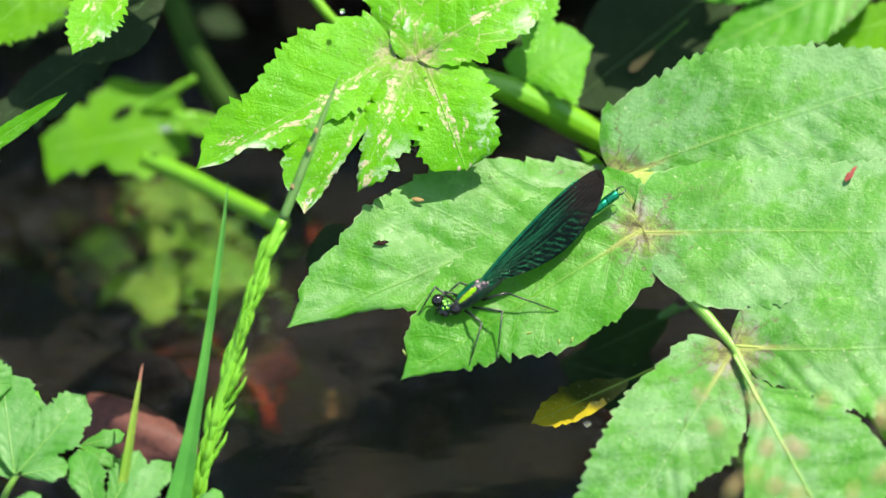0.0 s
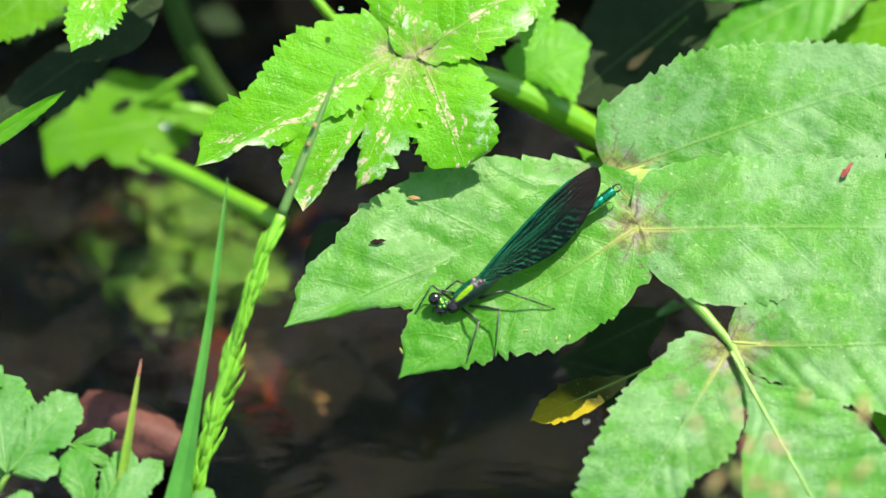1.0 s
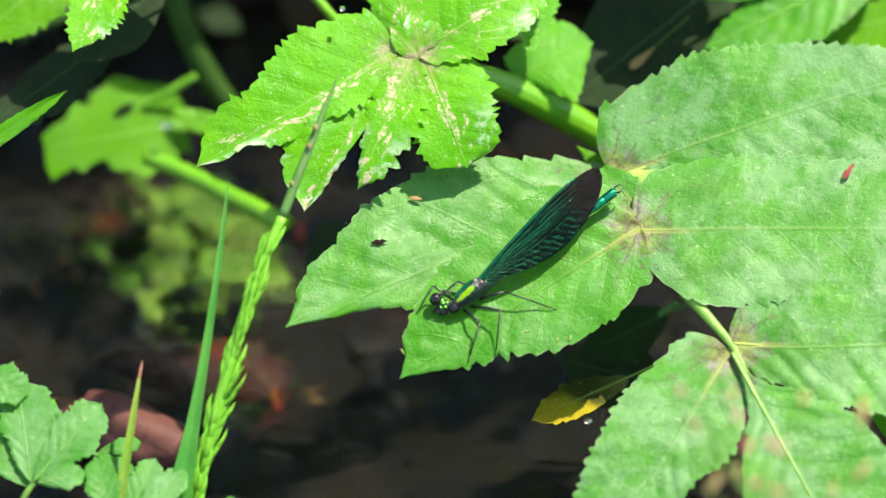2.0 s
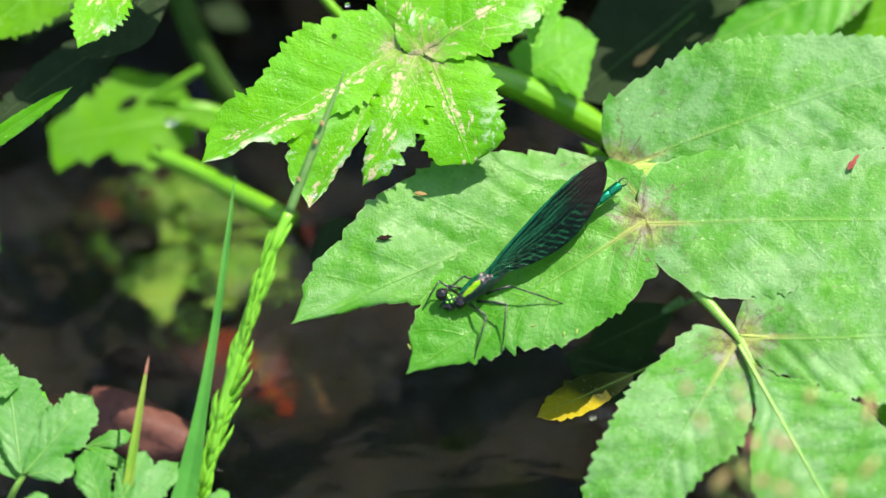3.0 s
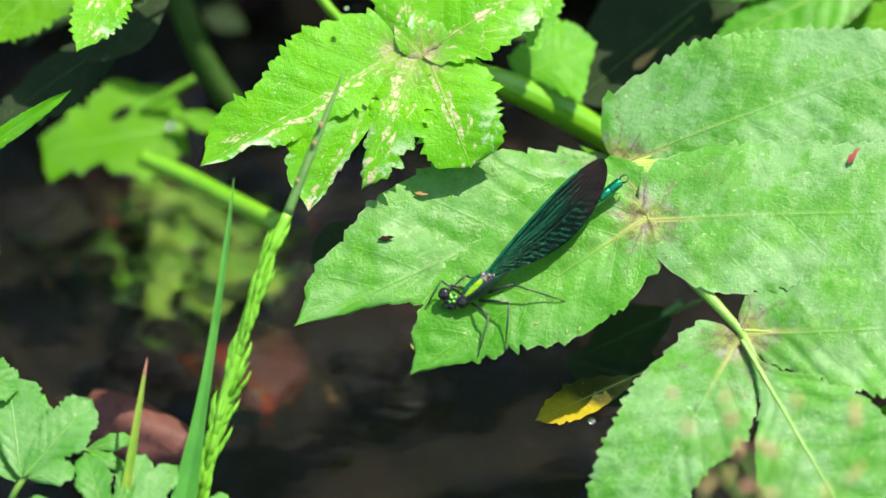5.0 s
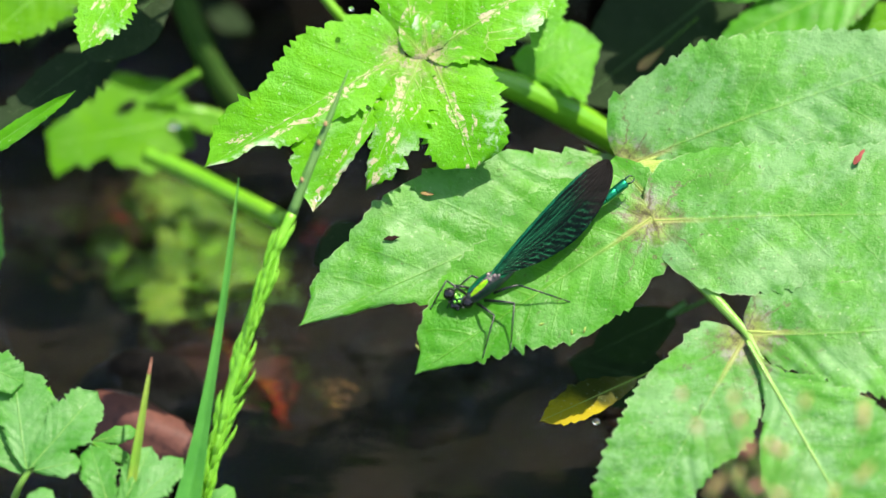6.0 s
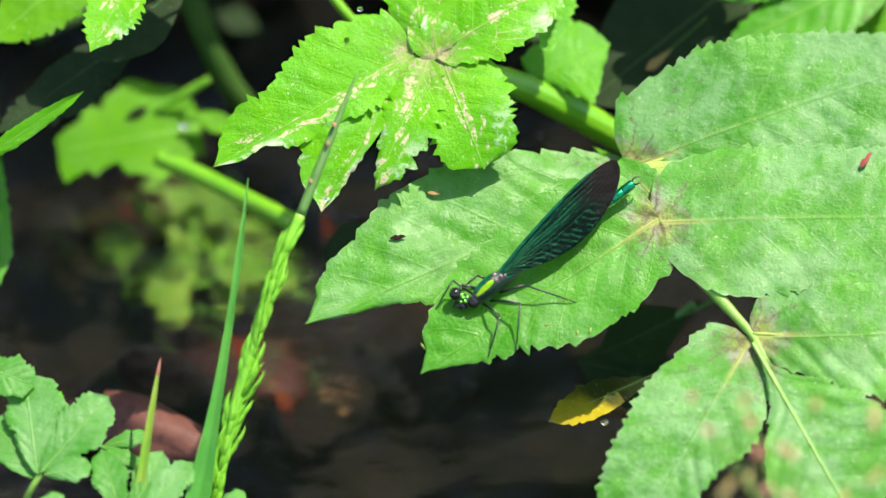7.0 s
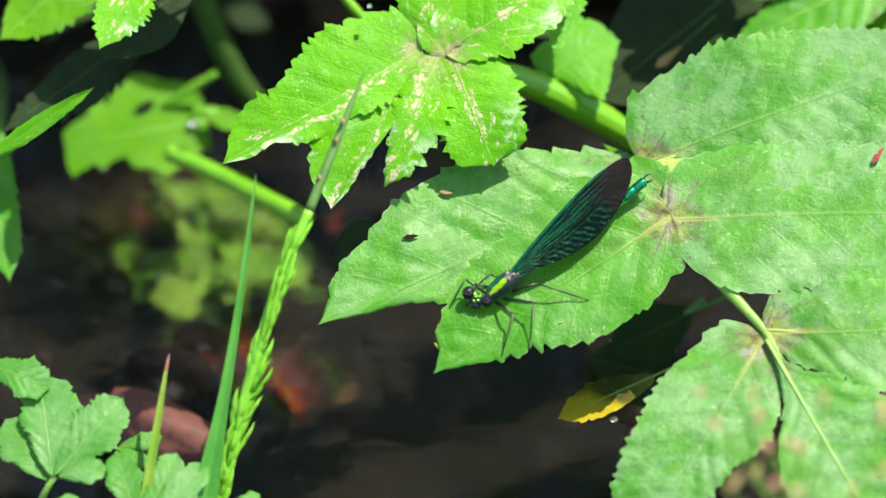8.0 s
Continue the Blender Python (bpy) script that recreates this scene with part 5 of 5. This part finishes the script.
def wing_mesh(length, width, seed):
    bm = bmesh.new()
    grid = bm.loops.layers.uv.new("grid")
    n, m = 64, 36
    rows = [[bm.verts.new(wing_place(length, width, seed, i / n, j / m)) for j in range(m + 1)] for i in range(n + 1)]
    for i in range(n):
        for j in range(m):
            face = bm.faces.new((rows[i][j], rows[i + 1][j], rows[i + 1][j + 1], rows[i][j + 1]))
            for loop, (a, b) in zip(face.loops, ((i, j), (i + 1, j), (i + 1, j + 1), (i, j + 1))):
                loop[grid].uv = (a / n, b / m)
    return bm


for a, s, u, r in ((4.3, 0.6, 2.5, 0.45), (4.7, -0.4, 2.5, 0.4), (5.3, 0.4, 2.3, 0.5), (5.9, 0.6, 1.9, 0.4)):
    part("wing_root", ball_mesh(bod(a, s, u), (r * MM, r * MM, 0.8 * r * MM), TURN, 2), JOINT_PALE, fly, "pale pinkish wing joint")

for x, v, turn in ((22.8, -18.4, 80), (25.3, -18.0, 70), (16.8, -16.6, 20), (-7.6, -20.4, 120)):
    way = (SIDE * math.cos(radians(turn)) + SLOPE * math.sin(radians(turn))) * 0.7 * MM
    p = perch(x, v, 0.15)
    part("tooth_tip", tube_mesh([p - way, p, p + way], [0.05 * MM, 0.24 * MM, 0.08 * MM], 6), STEM_YELLOW, angelica, "pale dry leaf tooth")

ROOT = bod(4.0, 0.0, 2.0)
wings = []
for k in range(4):
    size = (33.6, 7.4, k) if k < 2 else (32.9, 7.7, k)
    wing = part("wing", wing_mesh(*size), WING, fly, "dark iridescent green wing with fine veins")
    wings.append(wing)
    part("costa", tube_mesh(smooth_path([Vector((0, 0, 0)), Vector((11, 0.6, 0.05)) * MM, Vector((22, 0.6, 0.05)) * MM, Vector((29, 0.1, 0)) * MM], 5), [0.13 * MM] * 10 + [0.08 * MM] * 6, 6), SHELL_TEAL, wing, "bright green leading edge vein")
    for f0, f1, reach, r in ((0.10, 0.12, 0.88, 0.055), (0.19, 0.24, 0.84, 0.05), (0.27, 0.36, 0.80, 0.06), (0.34, 0.48, 0.74, 0.05), (0.42, 0.60, 0.68, 0.045), (0.52, 0.74, 0.58, 0.045), (0.64, 0.88, 0.46, 0.04)):
        spots = [wing_place(*size, 0.04 + (reach - 0.04) * q / 14, f0 + (f1 - f0) * (q / 14) ** 1.3) for q in range(15)]
        part("vein", tube_mesh(spots, [r * MM * (1 - 0.6 * q / 14) for q in range(15)], 6), VEIN_GREEN, wing)


def wing_pose(k, span, lift):
    """A wing's pose in the insect's space: the way of its span, and the way to its leading edge, along SIDE, SLOPE and TOWARD."""
    s = (SIDE * span[0] + SLOPE * span[1] + TOWARD * span[2]).normalized()
    c = SIDE * lift[0] + SLOPE * lift[1] + TOWARD * lift[2]
    c = (c - s * c.dot(s)).normalized()
    m = Matrix((s, c, s.cross(c))).transposed().to_4x4()
    shift = s.cross(c) * (0.35 * (1.5 - k)) * MM + ALONG * (0.0 if k in (0, 3) else 0.9) * MM
    return Matrix.Translation(ROOT + shift) @ m


CLOSED = ((0.70, 0.735, -0.195), (-0.53, 0.8, 0.2))
for k, wing in enumerate(wings):
    wing.matrix_basis = wing_pose(k, *CLOSED)


# ---- what moves ----
def swayed(ob_place, x, v, turn):
    r = Matrix.Rotation(radians(turn), 4, TOWARD)
    p = CENTRE + r @ (ob_place - CENTRE) + (SIDE * x + SLOPE * v) * MM
    return Matrix.Translation(p) @ r


LEAF_SWAY = [(0.0, 0.0, 0.0, 0.0), (0.5, -0.57, -0.41, 0.7), (1.0, -0.42, -0.15, 0.3), (1.5, -0.46, -0.33, 0.17), (3.0, -0.32, 0.03, 0.81), (3.5, 0.02, 0.44, 1.37), (4.0, 0.28, 0.88, 1.57),
             (4.5, 0.08, 0.73, 1.76), (6.0, 0.34, 0.87, 1.53), (6.5, 0.24, 1.05, 1.4), (7.0, -0.1, 0.97, 1.15), (7.5, 0.01, 0.86, 1.06), (8.0, 0.5, 0.58, 1.66)]
BLADE_SWAY = [(0.0, 0, 0), (0.5, 0.1, 0.1), (1.0, 0.1, 0.3), (1.5, -0.1, -0.1), (3.0, 0.3, 0.1), (3.5, 0.1, 0.1), (4.0, -0.1, 0.1), (4.5, 0.15, 0.1), (6.0, 0.35, 0.4),
              (6.5, 0.15, 0.5), (7.0, 0.5, 0.4), (7.5, 0.1, 0.5), (8.0, 0.15, 0.4)]
SPIKE_SWAY = [(0.0, 0, 0), (0.5, 0.17, 0.34), (1.0, 0.0, 0.5), (1.5, -0.18, 0.1), (3.0, 0.2, 0.2), (3.5, -0.1, 0.34), (4.0, -0.15, 0.6), (4.5, 0.0, 0.5), (6.0, 0.17, 0.9),
              (6.5, -0.1, 0.86), (7.0, 0.16, 0.7), (7.5, -0.1, 0.86), (8.0, 0.0, 0.86)]
BACK_SWAY = [(0.0, 0, 0), (0.5, -0.1, 1.5), (1.0, 0.17, 1.0), (1.5, 0.1, -0.3), (3.0, 0.2, 0.7), (3.5, 0.1, 1.0), (4.0, -0.5, 0.2), (4.5, -1.2, -1.2), (6.0, -0.9, 0.68),
             (6.5, -1.5, -0.3), (7.0, -0.7, -0.7), (7.5, -0.85, 0.34), (8.0, -1.2, -0.17)]
STALK_SWAY = [(0.0, 0, 0), (0.5, -0.8, 0.6), (1.0, -0.2, 0.0), (1.5, 0.3, -0.2), (3.0, 0.6, -0.1), (3.5, 0.5, 0.3), (4.0, -0.2, -0.4), (4.5, -1.0, -0.8), (6.0, -1.4, 0.3),
              (6.5, -1.0, 0.0), (7.0, -0.7, -0.3), (7.5, -1.0, 0.17), (8.0, -0.5, 0.0)]
HERB_SWAY = [(0.0, 0, 0), (0.5, -1.0, 0.5), (1.0, -1.4, -0.2), (1.5, 3.3, -2.3), (3.0, 0.33, -1.3), (3.5, -1.9, -2.2), (4.0, -0.34, -1.7), (4.5, 0.33, -1.8), (6.0, 0.68, 0.33),
             (6.5, -0.34, 0.33), (7.0, 1.18, -0.5), (7.5, 0.0, -0.86), (8.0, 2.2, -1.5)]

SPRIG_SWAY = [(0.0, 0, 0), (0.5, -2.0, 0.0), (1.0, -3.3, 0.1), (1.5, -3.8, 0.0), (3.0, -3.4, -0.1), (3.5, -3.5, 0.1), (4.0, -4.2, -0.3), (4.5, -6.0, -0.6), (6.0, -5.0, -0.4),
              (6.5, -4.9, -0.6), (7.0, -4.6, -0.9), (7.5, -4.7, -0.5), (8.0, -4.8, -0.3)]

# wing strokes: how far each side stands open
STROKES = [(0.0, 0.0), (6.4, 0.0), (6.5, 0.31), (6.6, 0.72), (6.7, 1.0), (6.8, 0.02), (6.9, 0.0), (7.4, 0.0), (7.5, 0.31), (7.6, 0.72), (7.7, 1.0), (7.8, 0.02), (7.9, 0.0), (8.0, 0.0)]
OPEN = (((0.22, 0.76, -0.38), (-0.66, 0.2, 0.6)), ((0.38, 0.80, -0.27), (-0.68, 0.4, 0.3)), ((0.745, 0.65, -0.12), (-0.42, 0.55, 0.62)), ((0.96, 0.25, 0.12), (-0.16, 0.37, 0.86)))


def motions():
    for ob in (angelica, fly):
        walk(ob, [(t, swayed(PIVOT, x, v, a)) for t, x, v, a in LEAF_SWAY])
    for ob, rows in ((grass_blade, BLADE_SWAY), (small_blade, SPIKE_SWAY), (spike, SPIKE_SWAY), (back_leaf, BACK_SWAY), (branch, STALK_SWAY), (herb, HERB_SWAY), (sprig, SPRIG_SWAY)):
        place = ob.location.copy()
        walk(ob, [(t, swayed(place, x, v, 0)) for t, x, v in rows])
    for k, wing in enumerate(wings):
        rows = []
        for t, o in STROKES:
            span = [a + (b - a) * o for a, b in zip(CLOSED[0], OPEN[k][0])]
            lift = [a + (b - a) * o for a, b in zip(CLOSED[1], OPEN[k][1])]
            rows.append((t, wing_pose(k, span, lift)))
        walk(wing, rows)
    walk(water, [(t, pose(-0.06 + 0.045 * t, 0.004 * math.sin(t * 1.3), 0)) for t in [0.5 * i for i in range(17)]])


motions()
